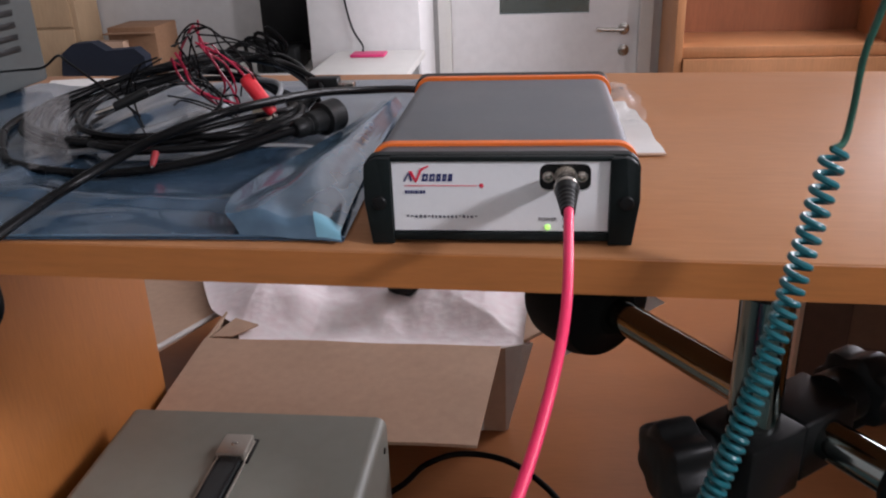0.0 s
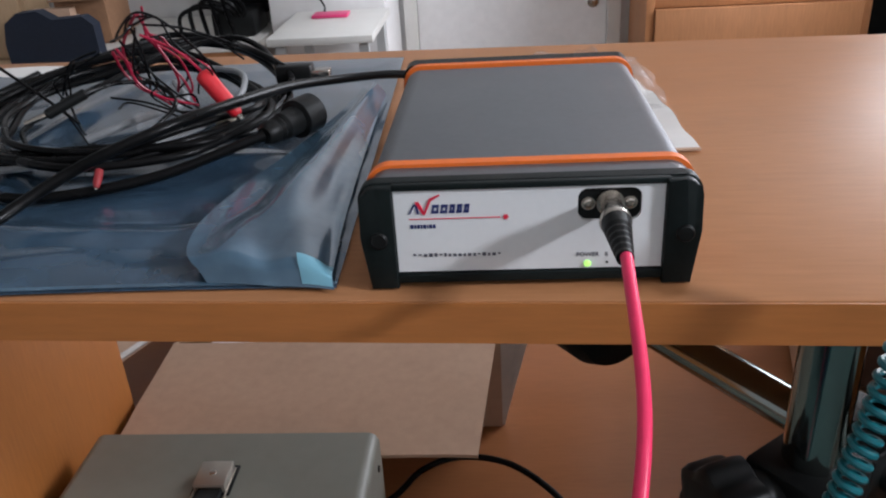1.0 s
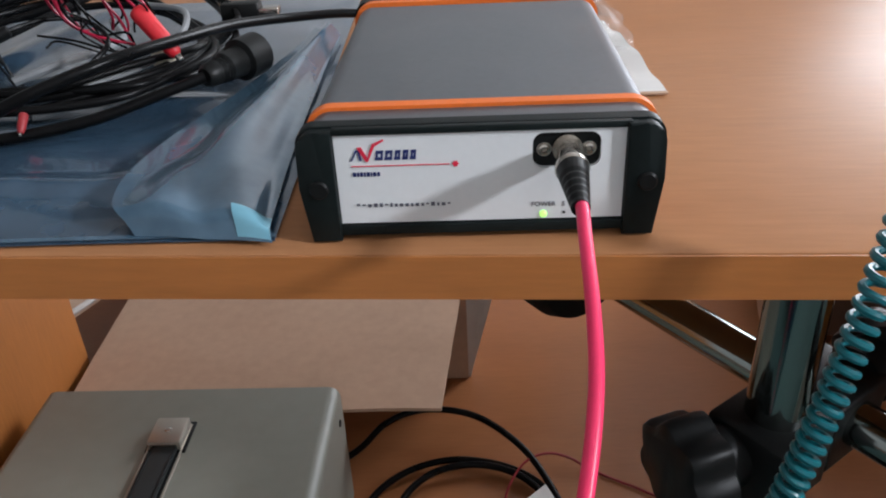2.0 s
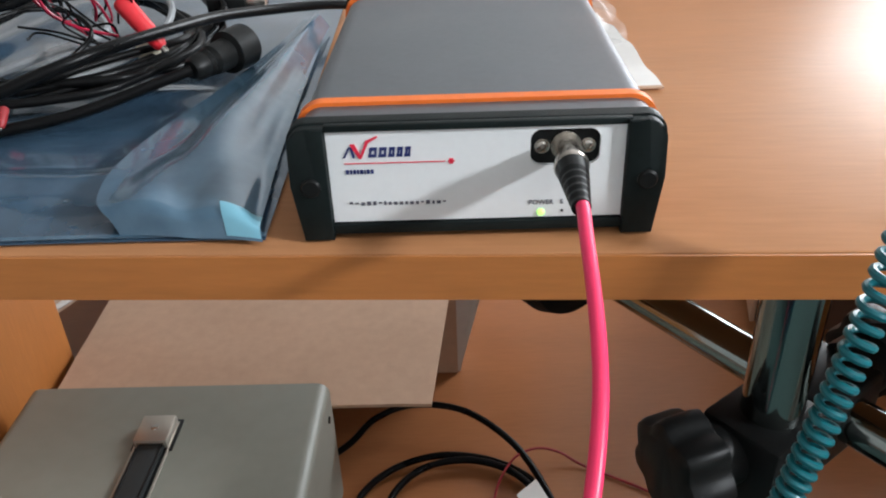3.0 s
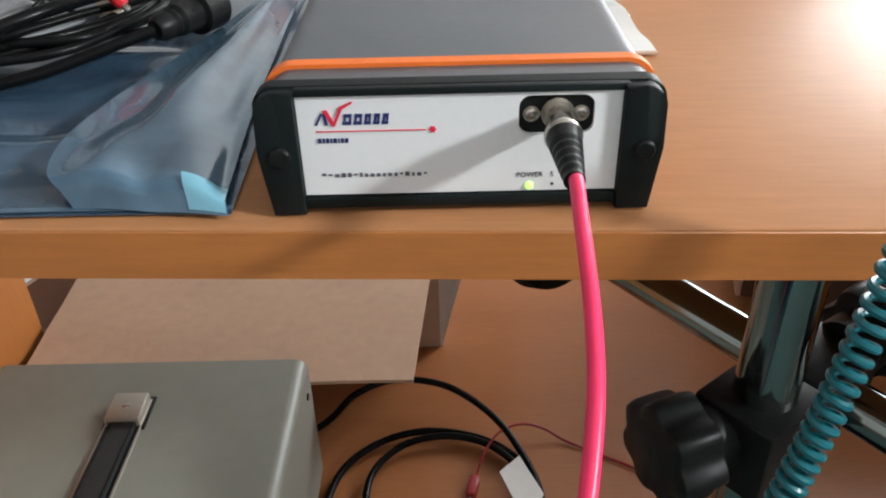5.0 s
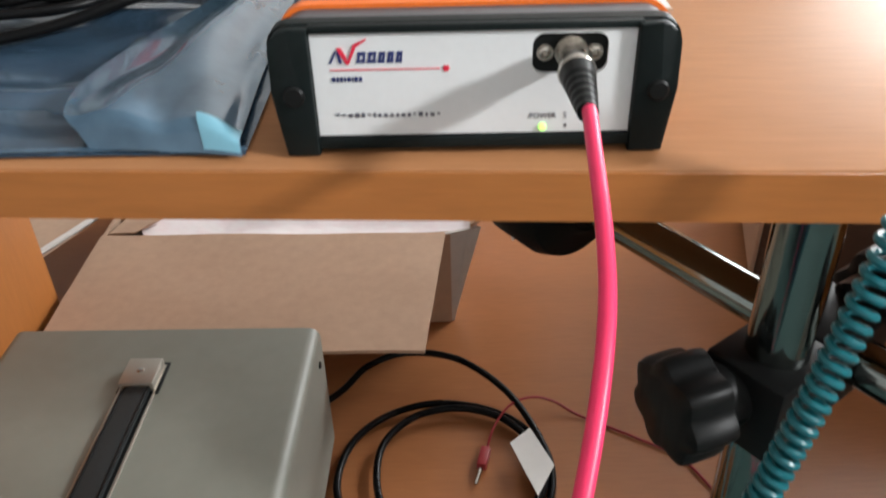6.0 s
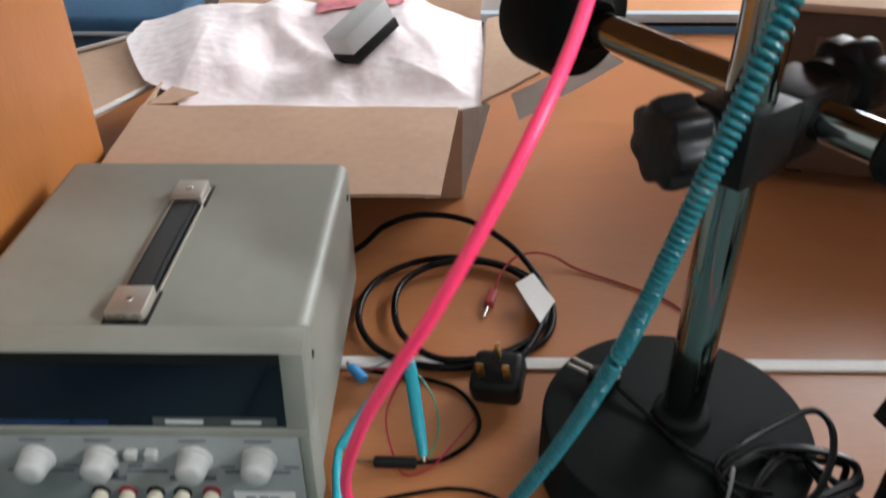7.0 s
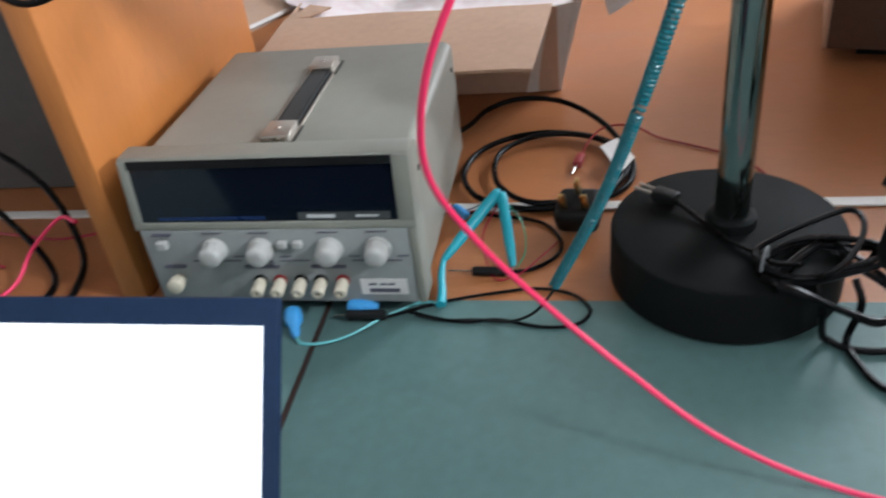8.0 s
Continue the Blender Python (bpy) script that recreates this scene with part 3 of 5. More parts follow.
for x in (-0.2405, -0.2265):
    part("button", box(x - 0.0042, x + 0.0042, 0.2855, 0.2912, 0.0765, 0.0833, 0.001), "knob", face)
part("power_switch", box(-0.3590, -0.3490, 0.2845, 0.2912, 0.0765, 0.0845, 0.0012), "knob", face)
for k in range(3):
    part("panel_line", box((-0.3300, -0.2475, -0.1800)[k], (-0.2840, -0.2195, -0.1350)[k], 0.2895, 0.2911, 0.0612, 0.0617), "grey_ink", face)
for a, b, z, h in ((-0.3620, -0.3440, 0.0890, 0.0022), (-0.3600, -0.3400, 0.0540, 0.0032), (-0.2820, -0.2490, 0.0535, 0.0026), (-0.2190, -0.1870, 0.0535, 0.0026), (-0.2560, -0.2540, 0.0550, 0.0060)):
    part("skirt_mark", box(a, b, 0.2890, 0.2910, z, z + h), "grey_ink", face)
part("ground_post", lathe([(0.006, 0), (0.006, 0.004), (0.0075, 0.005), (0.0075, 0.013), (0.006, 0.014)], (-0.3505, 0.2905, 0.0405), (0, -1, 0), 24), "ivory", face)
for x in (-0.2705, -0.2515, -0.2320, -0.2130, -0.1925):
    post = part("terminal", lathe([(0.0048, 0), (0.0048, 0.003), (0.0056, 0.0035), (0.0060, 0.0165), (0.0052, 0.018), (0.0024, 0.018), (0.0022, 0.013)], (x, 0.2905, 0.0385), (0.03, -1, -0.10), 24), "ivory", face, "ivory binding post")
for x, c in ((-0.2705, "black"), (-0.2515, "red_dark"), (-0.2320, "black"), (-0.2130, "black"), (-0.1925, "red_dark")):
    part("terminal_ring", lathe([(0.0064, 0), (0.0064, 0.0016)], (x, 0.2905, 0.0392), (0, -1, 0), 24), c, face)
stick = part("sticker", box(-0.1770, -0.1340, 0.2890, 0.2897, 0.0245, 0.0415), "paper", face, "white inventory sticker")
part("sticker_print", box(-0.1690, -0.1415, 0.2885, 0.2891, 0.0270, 0.0312), "grey_ink", stick)
for a, b in ((-0.1690, -0.1620), (-0.1590, -0.1530), (-0.1520, -0.1450)):
    part("sticker_print", box(a, b, 0.2885, 0.2891, 0.0350, 0.0370), "grey_ink", stick)
def strap_place(u, v):
    y = 0.3695 + (0.4985 - 0.3695) * v
    return Vector((-0.247 + 0.0205 * (u - 0.5), y, PT + 0.0030 + 0.0012 * math.sin(math.pi * v) ** 0.7 + 0.0006 * math.sin(math.pi * u)))


hd = part("handle", sheet(6, 20, strap_place, 0.0026), "strap", psu, "dark grey flat strap handle")
for s in (-1, 1):
    part("strap_rib", tube([(-0.247 + s * 0.0088, 0.371 + 0.021 * k, PT + 0.0034 + 0.0012 * math.sin(math.pi * k / 6) ** 0.7) for k in range(7)], 0.0008, 3, 6), "black", psu)
# flat black plate: the dark of the strap's recess as colour, no real hollow
part("strap_well_shade", box(-0.2600, -0.2345, 0.344, 0.522, PT - 0.0010, PT + 0.0004), "black", psu)
for y0, y1 in ((0.4945, 0.5230), (0.3420, 0.3730)):
    bm = box(-0.2600, -0.2340, y0, y1, PT - 0.0008, PT + 0.0085, 0.0015, 2)
    part("handle_end", bm, "satin", psu, "polished metal handle end")
    # black rim plate drawn as the shadow line the handle end casts
    part("end_shadow", box(-0.2622, -0.2308, y0 - 0.002, y1 + 0.0028, PT - 0.0008, PT + 0.0010, 0.0002), "black", psu)
    part("end_slot", box(-0.2575, -0.2365, y0 - 0.0004, y0 + 0.0004, PT + 0.0012, PT + 0.0062, 0.0002), "nickel", psu)
    part("rivet", lathe([(0.003, 0), (0.0026, 0.0006), (0.001, 0.0009)], (-0.247, (y0 + y1) / 2, PT + 0.0084)), "nickel", psu)
for s in (-1, 1):
    part("handle_plate", box(-0.247 + s * 0.0132 - 0.0009, -0.247 + s * 0.0132 + 0.0009, 0.345, 0.523, PT - 0.0008, PT + 0.0012, 0.0004), "satin", psu)
for y in (0.34, 0.55):
    part("case_screw", lathe([(0.0032, 0), (0.0028, 0.0014)], (PX1 - 0.0032, y, 0.125), (1, 0, 0), 14), "black", psu)

# ---------------------------------------------------------------- boom stand
BX, BY = 0.1415, 0.348
st = thing("boom_stand", "black and chrome boom stand with a heavy round base", "stand", (BX, BY, 0.0025))
part("base", lathe([(0.0950, 0), (0.0985, 0.003), (0.0985, 0.049), (0.0970, 0.0525), (0.0935, 0.054), (0.02, 0.0545)], (BX, BY, 0.0027), seg=72), "black_matt", st, "round black cast base")
part("collar", lathe([(0.021, 0), (0.021, 0.009), (0.019, 0.011), (0.0155, 0.012)], (BX + 0.0030, BY, 0.0570), seg=36), "black_matt", st)
TX, TY = BX - 0.0035, BY - 0.002
part("post", rod((BX + 0.0030, BY, 0.057), (TX + 0.0030, TY, 0.400), 0.0145, 36, 0.001), "chrome", st, "chrome upright post")
part("post_cap", lathe([(0.0155, 0), (0.0155, 0.010), (0.014, 0.012)], (TX + 0.0030, TY, 0.396), seg=36), "black", st)
AD = Vector((0.607, -0.795, -0.03)).normalized()
AN = Vector((0.795, 0.607, 0))
AC = Vector((0.149, 0.4105, 0.297))
frame_m = Matrix((( -AN.x, AD.x, 0, TX + 0.0032), (-AN.y, AD.y, 0, TY), (0, 0, 1, 0.293), (0, 0, 0, 1)))
# clamp block: local x away from the boom, y along the boom
blk = box(-0.022, 0.024, -0.021, 0.021, -0.024, 0.020, 0.002, 2, turn=frame_m)
part("clamp", blk, "black", st, "black cross clamp block")
blk = box(-0.072, -0.0225, -0.020, 0.020, -0.022, 0.0195, 0.003, 3, turn=frame_m)
part("clamp", blk, "black", st, "black cross clamp block")


def lobed_knob(at, axis, r, h, stem, parent):
    at, axis = Vector(at), Vector(axis).normalized()
    prof = [(r * 0.80, 0), (r * 0.97, h * 0.10), (r, h * 0.25), (r, h * 0.78), (r * 0.95, h * 0.92), (r * 0.80, h)]
    k = part("knob", lathe(prof, at, axis, 84, lobes=7, depth=0.085), "black", parent, "black lobed clamping knob")
    part("stem", rod(at - axis * stem, at + axis * 0.002, r * 0.70, 24), "black", k)
    return k


lobed_knob((0.1108, 0.337, 0.2930), (-0.90, -0.36, -0.02), 0.0250, 0.027, 0.020, st)
lobed_knob((0.2110, 0.3960, 0.302), (0.80, 0.55, 0.0), 0.0245, 0.024, 0.018, st)
arm = st
part("bar", rod(AC - AD * 0.125, AC + AD * 0.13, 0.0125, 32, 0.001), "chrome", arm, "chrome horizontal bar")
part("end_boss", lathe([(0.032, 0), (0.043, 0.005), (0.0455, 0.012), (0.0455, 0.045), (0.041, 0.056), (0.024, 0.060), (0.018, 0.066)], AC - AD * 0.180, AD, 48), "black_matt", arm, "large round black end boss")
lobed_knob(AC - AD * 0.150 + Vector((0.048, 0.036, 0.020)), (0.80, 0.60, 0.3), 0.017, 0.022, 0.02, arm)
part("end_grip", lathe([(0.016, 0), (0.0195, 0.004), (0.0195, 0.070), (0.017, 0.075)], AC + AD * 0.108, AD, 36), "black_matt", arm, "black end grip")

# ---------------------------------------------------------------- teal coiled cord
cord = thing("coiled_cord", "teal coiled grounding cord hanging down to the bench", "cord", (-0.002, 0.232, 0.078))
AXIS = spline([(-0.002, 0.232, 0.0784), (0.033, 0.2257, 0.1584), (0.0601, 0.2205, 0.2409), (0.0858, 0.2303, 0.3251), (0.113, 0.2473, 0.4114), (0.1339, 0.2654, 0.4988)], 40)
lengths = [0.0]
for a, b in zip(AXIS, AXIS[1:]):
    lengths.append(lengths[-1] + (b - a).length)
total = lengths[-1]


def along(s):
    i = min(max(int(np.searchsorted(lengths, s, side="right")) - 1, 0), len(AXIS) - 2)
    f = (s - lengths[i]) / (lengths[i + 1] - lengths[i])
    return AXIS[i].lerp(AXIS[i + 1], f), (AXIS[i + 1] - AXIS[i]).normalized()


coil, s, a = [], 0.0, 0.0
PER = 18
while s < total:
    p, dvec = along(s)
    side = dvec.cross(Vector((0.2, 1, 0.1))).normalized()
    up = side.cross(dvec)
    f = s / total
    pitch = 0.0031 if f < 0.48 else 0.0031 + (f - 0.48) / 0.52 * 0.0030
    if abs(f - 0.365) < 0.008 or abs(f - 0.16) < 0.004:
        pitch = 0.0065
    rad = 0.0032 + 0.0010 * min(1.0, max(0.0, (f - 0.25) / 0.4))
    coil.append(p + rad * (math.cos(a) * side + math.sin(a) * up))
    a += 2 * math.pi / PER
    s += pitch / PER
last = coil[-1]
part("coil", tube(coil, 0.00148, seg=8, raw=True), "teal", cord)
part("lead", tube([last, (0.1375, 0.2680, 0.5015), (0.1395, 0.27, 0.513), (0.1403, 0.27, 0.534), (0.1438, 0.27, 0.551), (0.152, 0.272, 0.585), (0.170, 0.28, 0.66), (0.20, 0.29, 0.80)], 0.0015, 8, 8), "green_dark", cord)
part("tail", tube([(-0.002, 0.232, 0.0790), (-0.006, 0.236, 0.066), (-0.022, 0.252, 0.034), (-0.045, 0.270, 0.010), (-0.075, 0.279, 0.0042), (-0.105, 0.278, 0.0042), (-0.130, 0.284, 0.0045)], 0.0013, 8, 8), "black", cord)
# ---------------------------------------------------------------- antistatic bag under the cables
def bag_place(u, v):
    x = -0.470 + u * (0.470 - 0.0765 - 0.011 * v)
    y = 0.2935 + v * 0.385 + 0.010 * (1 - u) - 0.004 * math.sin(5 * u)
    h = 0.0016
    # long shallow creases across the front, softer ones further back
    for at, run, tall, wide in ((0.26, 0.16, 0.0025, 0.034), (0.16, 0.06, 0.0028, 0.018), (0.085, -0.03, 0.0022, 0.014), (0.34, -0.10, 0.0025, 0.028)):
        d = abs(v - at - run * math.sin(3.3 * u + 9 * at) * 0.8)
        q = max(0.0, 1 - d / (1.8 * wide))
        h += tall * q * q * (3 - 2 * q) * min(1.0, max(0.0, 0.5 + noise.noise(Vector((u * 6, at * 30, 1)))) * 1.6)
    for at, run, tall, wide in ((0.52, -0.12, 0.002, 0.024), (0.36, 0.15, 0.0025, 0.022)):
        q = max(0.0, 1 - abs(u - at - run * v) / (1.9 * wide))
        h += tall * q * q * (3 - 2 * q) * min(1, 5 * v)
    h += 0.003 * (noise.noise(Vector((x * 13, y * 13, 3))) + 0.20 * noise.noise(Vector((x * 30, y * 22, 8)))) * min(1, 5 * v, 6 * (1 - v))
    edge = min(1.0, 9 * v, 16 * (1 - u) + 0.05, 9 * (1 - v) + 0.15)
    return Vector((x, y, S + 0.0012 + max(0.0, h * edge)))


LOBE = spline([(-0.130, 0.3010, 0), (-0.139, 0.3080, 0), (-0.1440, 0.3300, 0), (-0.1435, 0.3550, 0), (-0.1370, 0.3920, 0), (-0.1230, 0.4420, 0), (-0.1090, 0.5060, 0), (-0.1030, 0.5610, 0)], 10)


def lobe_place(u, v):
    """The doubled part of the bag: a loose lobe that bulges up beside the spectrometer."""
    k = v * (len(LOBE) - 1)
    a = LOBE[int(min(k, len(LOBE) - 2))].lerp(LOBE[int(min(k, len(LOBE) - 2)) + 1], k - int(min(k, len(LOBE) - 2)))
    right = -0.0768 - 0.010 * min(1.0, v * 1.2)
    x, y = a.x + (right - a.x) * u, a.y - 0.0065 * u * (1 - v)
    bulge = math.sin(math.pi * min(1.0, 0.16 + 0.84 * u)) ** 0.8
    h = 0.0052 * bulge * (0.6 + 0.4 * math.sin(3.0 * v + 0.4)) + 0.0032 * (1 - u) ** 3
    for at, run, tall, wide in ((0.70, -0.35, 0.0050, 0.17), (0.42, 0.45, 0.0036, 0.16)):
        q = max(0.0, 1 - abs(u - at - run * (v - 0.25) - 0.05 * math.sin(7 * v + 9 * at)) / (1.8 * wide))
        h += tall * q * q * (3 - 2 * q)
    h += 0.0022 * noise.noise(Vector((x * 22, y * 11, 5)))
    edge = min(1.0, 7 * v + 0.12, 10 * (1 - u) + 0.12)
    return Vector((x, y, S + 0.0048 * min(1.0, 12 * v + 0.30) + max(0.0, h) * edge))


bag = thing("antistatic_bag", "crumpled blue translucent antistatic bag lying under cables", "bag", (-0.25, 0.48, S))
part("film", sheet(190, 130, bag_place, 0.0006), "bag", bag, angle=60)


part("doubled_film", sheet(60, 110, lobe_place, 0.0004), "bag_fold", bag, "paler doubled film of the bag", angle=60)


def bag_fold(u, v):
    p = lobe_place(0.76 + 0.23 * u + 0.015 * v, 0.004 + 0.165 * v * (0.8 + 0.2 * u))
    return p + Vector((0, 0, 0.0008 + 0.001 * v * (1 - u)))


part("folded_corner", sheet(8, 8, bag_fold, 0.0004), "bag_light", bag, "pale blue folded corner", angle=60)
part("seam", sheet(80, 2, lambda u, v: bag_place(u, 0.004 + 0.006 * v) + Vector((0, -0.0006, 0.0009)), 0.0004), "bag_fold", bag, "pale heat-sealed seam", angle=60)

# ---------------------------------------------------------------- cables on the shelf
coilc = thing("cable_coil", "thick black cable coiled up on the antistatic bag", "cable", (-0.215, 0.475, S))
OUTER = [(-0.3700, 0.6300, 0.4560), (-0.3860, 0.5660, 0.4500), (-0.3900, 0.5380, 0.4490), (-0.3830, 0.5020, 0.4480), (-0.3660, 0.4700, 0.4475), (-0.3550, 0.4530, 0.4475), (-0.3340, 0.4250, 0.4475), (-0.3130, 0.4100, 0.4475), (-0.2820, 0.3970, 0.4480),
         (-0.2480, 0.3890, 0.4490), (-0.2220, 0.3930, 0.4500), (-0.1970, 0.4010, 0.4520), (-0.1780, 0.4100, 0.4545), (-0.1590, 0.4200, 0.4590), (-0.1375, 0.4330, 0.4635)]
MIDDLE = [(-0.351, 0.474, 0.4552), (-0.324, 0.444, 0.4552), (-0.295, 0.429, 0.4552), (-0.264, 0.422, 0.4552), (-0.233, 0.423, 0.4552), (-0.205, 0.429, 0.4552), (-0.181, 0.445, 0.4552), (-0.166, 0.472, 0.4552), (-0.1564, 0.503, 0.4557), (-0.1493, 0.5302, 0.4606), (-0.1523, 0.5485, 0.4643), (-0.1666, 0.5721, 0.4698), (-0.1913, 0.5926, 0.4752), (-0.2255, 0.6243, 0.4752), (-0.2589, 0.6329, 0.4752), (-0.2837, 0.5926, 0.4752), (-0.3116, 0.5785, 0.4715), (-0.3375, 0.5589, 0.4666), (-0.355, 0.5374, 0.462), (-0.3657, 0.5151, 0.4578)]
INNER = [(-0.306, 0.45, 0.4612), (-0.286, 0.424, 0.4612), (-0.262, 0.413, 0.4612), (-0.234, 0.411, 0.4612), (-0.211, 0.418, 0.4612), (-0.19, 0.43, 0.4612), (-0.173, 0.447, 0.4612), (-0.16, 0.47, 0.4612), (-0.1577, 0.5021, 0.4614), (-0.1754, 0.5366, 0.465), (-0.2137, 0.5725, 0.469), (-0.2491, 0.5914, 0.4713), (-0.2819, 0.5869, 0.4708), (-0.3073, 0.5678, 0.4685), (-0.3213, 0.5462, 0.466), (-0.3274, 0.5173, 0.4629), (-0.32, 0.482, 0.4612)]
part("cable", tube(OUTER, 0.0028, 7, 10), "rubber", coilc)
part("cable", tube(MIDDLE, 0.0025, 6, 10, closed=True), "rubber", coilc)
part("cable", tube(INNER, 0.0023, 6, 10, closed=True), "rubber", coilc)
# further turns, each a little tighter and higher than the two above
for k, (turn, shrink, dx, dy, dz) in enumerate(((MIDDLE, 0.965, 0.003, -0.004, 0.004), (MIDDLE, 0.93, 0.006, 0.004, -0.003), (INNER, 0.94, 0.008, -0.002, 0.005), (INNER, 0.88, 0.016, -0.010, -0.004), (MIDDLE, 0.90, 0.015, -0.012, 0.006), (MIDDLE, 0.945, 0.001, 0.002, 0.001), (INNER, 0.97, 0.010, -0.008, -0.002), (MIDDLE, 0.86, 0.022, -0.016, 0.001))):
    loop = []
    for i, (x, y, z) in enumerate(turn):
        loop.append((-0.255 + (x + 0.255) * shrink + dx + 0.003 * math.sin(1.7 * i + k), 0.53 + (y - 0.53) * (shrink + 0.02) + dy + 0.003 * math.cos(1.3 * i + 2 * k), max(S + 0.006, z + dz + 0.002 * math.sin(i + k))))
    part("cable", tube(loop, (0.0024, 0.0023, 0.0020, 0.0016, 0.0024, 0.0023, 0.0024, 0.0022)[k], 6, 10, closed=True), "rubber", coilc)
part("plug", lathe([(0.0045, 0), (0.0060, 0.002), (0.0066, 0.008), (0.0056, 0.009), (0.0070, 0.011), (0.0058, 0.013), (0.0076, 0.015), (0.0080, 0.026), (0.0112, 0.027), (0.0112, 0.041), (0.0100, 0.0425), (0.0088, 0.0425), (0.0088, 0.034)],
                   (-0.1375, 0.4330, 0.4635), (0.42, 0.82, 0.03), 28), "black", coilc, "round black plug")

cross = thing("power_lead", "single black lead running across the coil and behind the spectrometer", "cable", (-0.15, 0.45, S))
CROSS = [(-0.2530, 0.2950, 0.449), (-0.2480, 0.3180, 0.452), (-0.2400, 0.3450, 0.457), (-0.2170, 0.3700, 0.468), (-0.1930, 0.3750, 0.478), (-0.1670, 0.3970, 0.484), (-0.1510, 0.4340, 0.482), (-0.1350, 0.4850, 0.476), (-0.1130, 0.5290, 0.468)]
part("cable", tube([(-0.40, 0.262, 0.325), (-0.372, 0.262, 0.311), (-0.335, 0.260, 0.322), (-0.295, 0.258, 0.360), (-0.262, 0.258, 0.396), (-0.2420, 0.262, 0.418), (-0.2440, 0.268, 0.434), (-0.2520, 0.2790, 0.4460)] + CROSS[1:]
                   + [(-0.0860, 0.5600, 0.4620), (-0.0600, 0.5790, 0.4560), (-0.0303, 0.6000, 0.4520), (0.0000, 0.5980, 0.4500), (0.020, 0.570, 0.4480), (0.015, 0.525, 0.4480), (0.005, 0.497, 0.4560)], 0.0029, 9, 10), "rubber", cross)

usb = thing("usb_cable", "thin black cable with a metal plug end", "cable", (-0.16, 0.55, S))
part("cable", tube([(-0.27, 0.50, S + 0.028), (-0.245, 0.57, S + 0.034), (-0.205, 0.600, S + 0.040), (-0.175, 0.580, S + 0.036), (-0.155, 0.542, S + 0.030)], 0.0021, 8, 8), "rubber", usb)
part("moulding", box(-0.155, -0.1315, 0.533, 0.546, S + 0.022, S + 0.033, 0.0015), "black", usb)
part("plug", box(-0.1315, -0.1200, 0.5345, 0.5445, S + 0.0245, S + 0.0295, 0.0004), "nickel", usb, "bright metal plug")

greyc = thing("grey_cable", "light grey cable within the coil", "cable", (-0.23, 0.43, S))
part("cable", tube([(-0.285, 0.42, S + 0.010), (-0.255, 0.415, S + 0.014), (-0.215, 0.420, S + 0.016), (-0.19, 0.445, S + 0.018), (-0.170, 0.48, S + 0.022), (-0.175, 0.53, S + 0.030), (-0.215, 0.565, S + 0.028)], 0.0020, 9, 8), "grey_cable", greyc)
part("cable", tube([(-0.250, 0.455, S + 0.014), (-0.225, 0.470, S + 0.020), (-0.205, 0.500, S + 0.022), (-0.225, 0.540, S + 0.024)], 0.0024, 9, 8), "grey_cable", greyc)
part("connector", box(-0.2090, -0.1980, 0.436, 0.444, S + 0.020, S + 0.034, 0.0012), "clear", greyc, "clear plug housing")
part("connector", box(-0.1760, -0.1640, 0.466, 0.476, S + 0.016, S + 0.028, 0.0012), "ivory", greyc, "white plug housing")

jack = thing("jack_probe", "slim probe with a bright metal tip", "probe", (-0.25, 0.44, S + 0.02))
part("tip", lathe([(0.0010, 0), (0.0016, 0.002), (0.0012, 0.004), (0.0017, 0.005), (0.0017, 0.012)], (-0.2648, 0.425, 0.4773), (0.0106, 0.005, 0.0029), 14), "nickel", jack)
part("sleeve", rod((-0.2542, 0.430, 0.4802), (-0.2350, 0.442, 0.4885), 0.0030, 16, 0.001), "black", jack)
part("cable", tube([(-0.236, 0.4415, 0.4882), (-0.222, 0.455, 0.4900), (-0.205, 0.464, 0.486), (-0.190, 0.450, 0.478), (-0.20, 0.43, 0.468)], 0.0013, 8, 8), "rubber", jack)

RED = [
    [(-0.207, 0.43, 0.514), (-0.2059, 0.436, 0.5055), (-0.2053, 0.442, 0.4931), (-0.1981, 0.448, 0.4838), (-0.1878, 0.454, 0.478), (-0.1808, 0.46, 0.4742)],
    [(-0.1965, 0.438, 0.5189), (-0.1907, 0.444, 0.514), (-0.183, 0.45, 0.507), (-0.1756, 0.456, 0.4961), (-0.1718, 0.462, 0.485)],
    [(-0.1998, 0.446, 0.5281), (-0.2077, 0.452, 0.5202), (-0.2169, 0.458, 0.5065), (-0.215, 0.464, 0.4898), (-0.2114, 0.47, 0.4803), (-0.2033, 0.476, 0.4704)],
    [(-0.2024, 0.454, 0.5268), (-0.2006, 0.46, 0.5147), (-0.1947, 0.466, 0.4963), (-0.1911, 0.472, 0.485), (-0.1895, 0.478, 0.4714)],
    [(-0.2045, 0.462, 0.5136), (-0.1984, 0.468, 0.5018), (-0.1955, 0.474, 0.4867), (-0.1994, 0.48, 0.4773)],
    [(-0.2285, 0.47, 0.5043), (-0.2279, 0.476, 0.4912), (-0.2225, 0.482, 0.4795), (-0.2118, 0.488, 0.4714)],
]
rl = thing("red_test_leads", "tangle of thin crimson test wires over the coil", "wire", (-0.195, 0.45, S + 0.03))
for k, pts in enumerate(RED):
    part("wire", tube(pts, 0.0008, 8, 6), "crimson", rl)
    part("wire", tube([(x + 0.004 * math.sin(k + 2 * i), y + 0.006, z + 0.003 * math.cos(2 * k + 3 * i)) for i, (x, y, z) in enumerate(pts)], 0.0007, 8, 6), "crimson" if k % 2 else "rubber", rl)
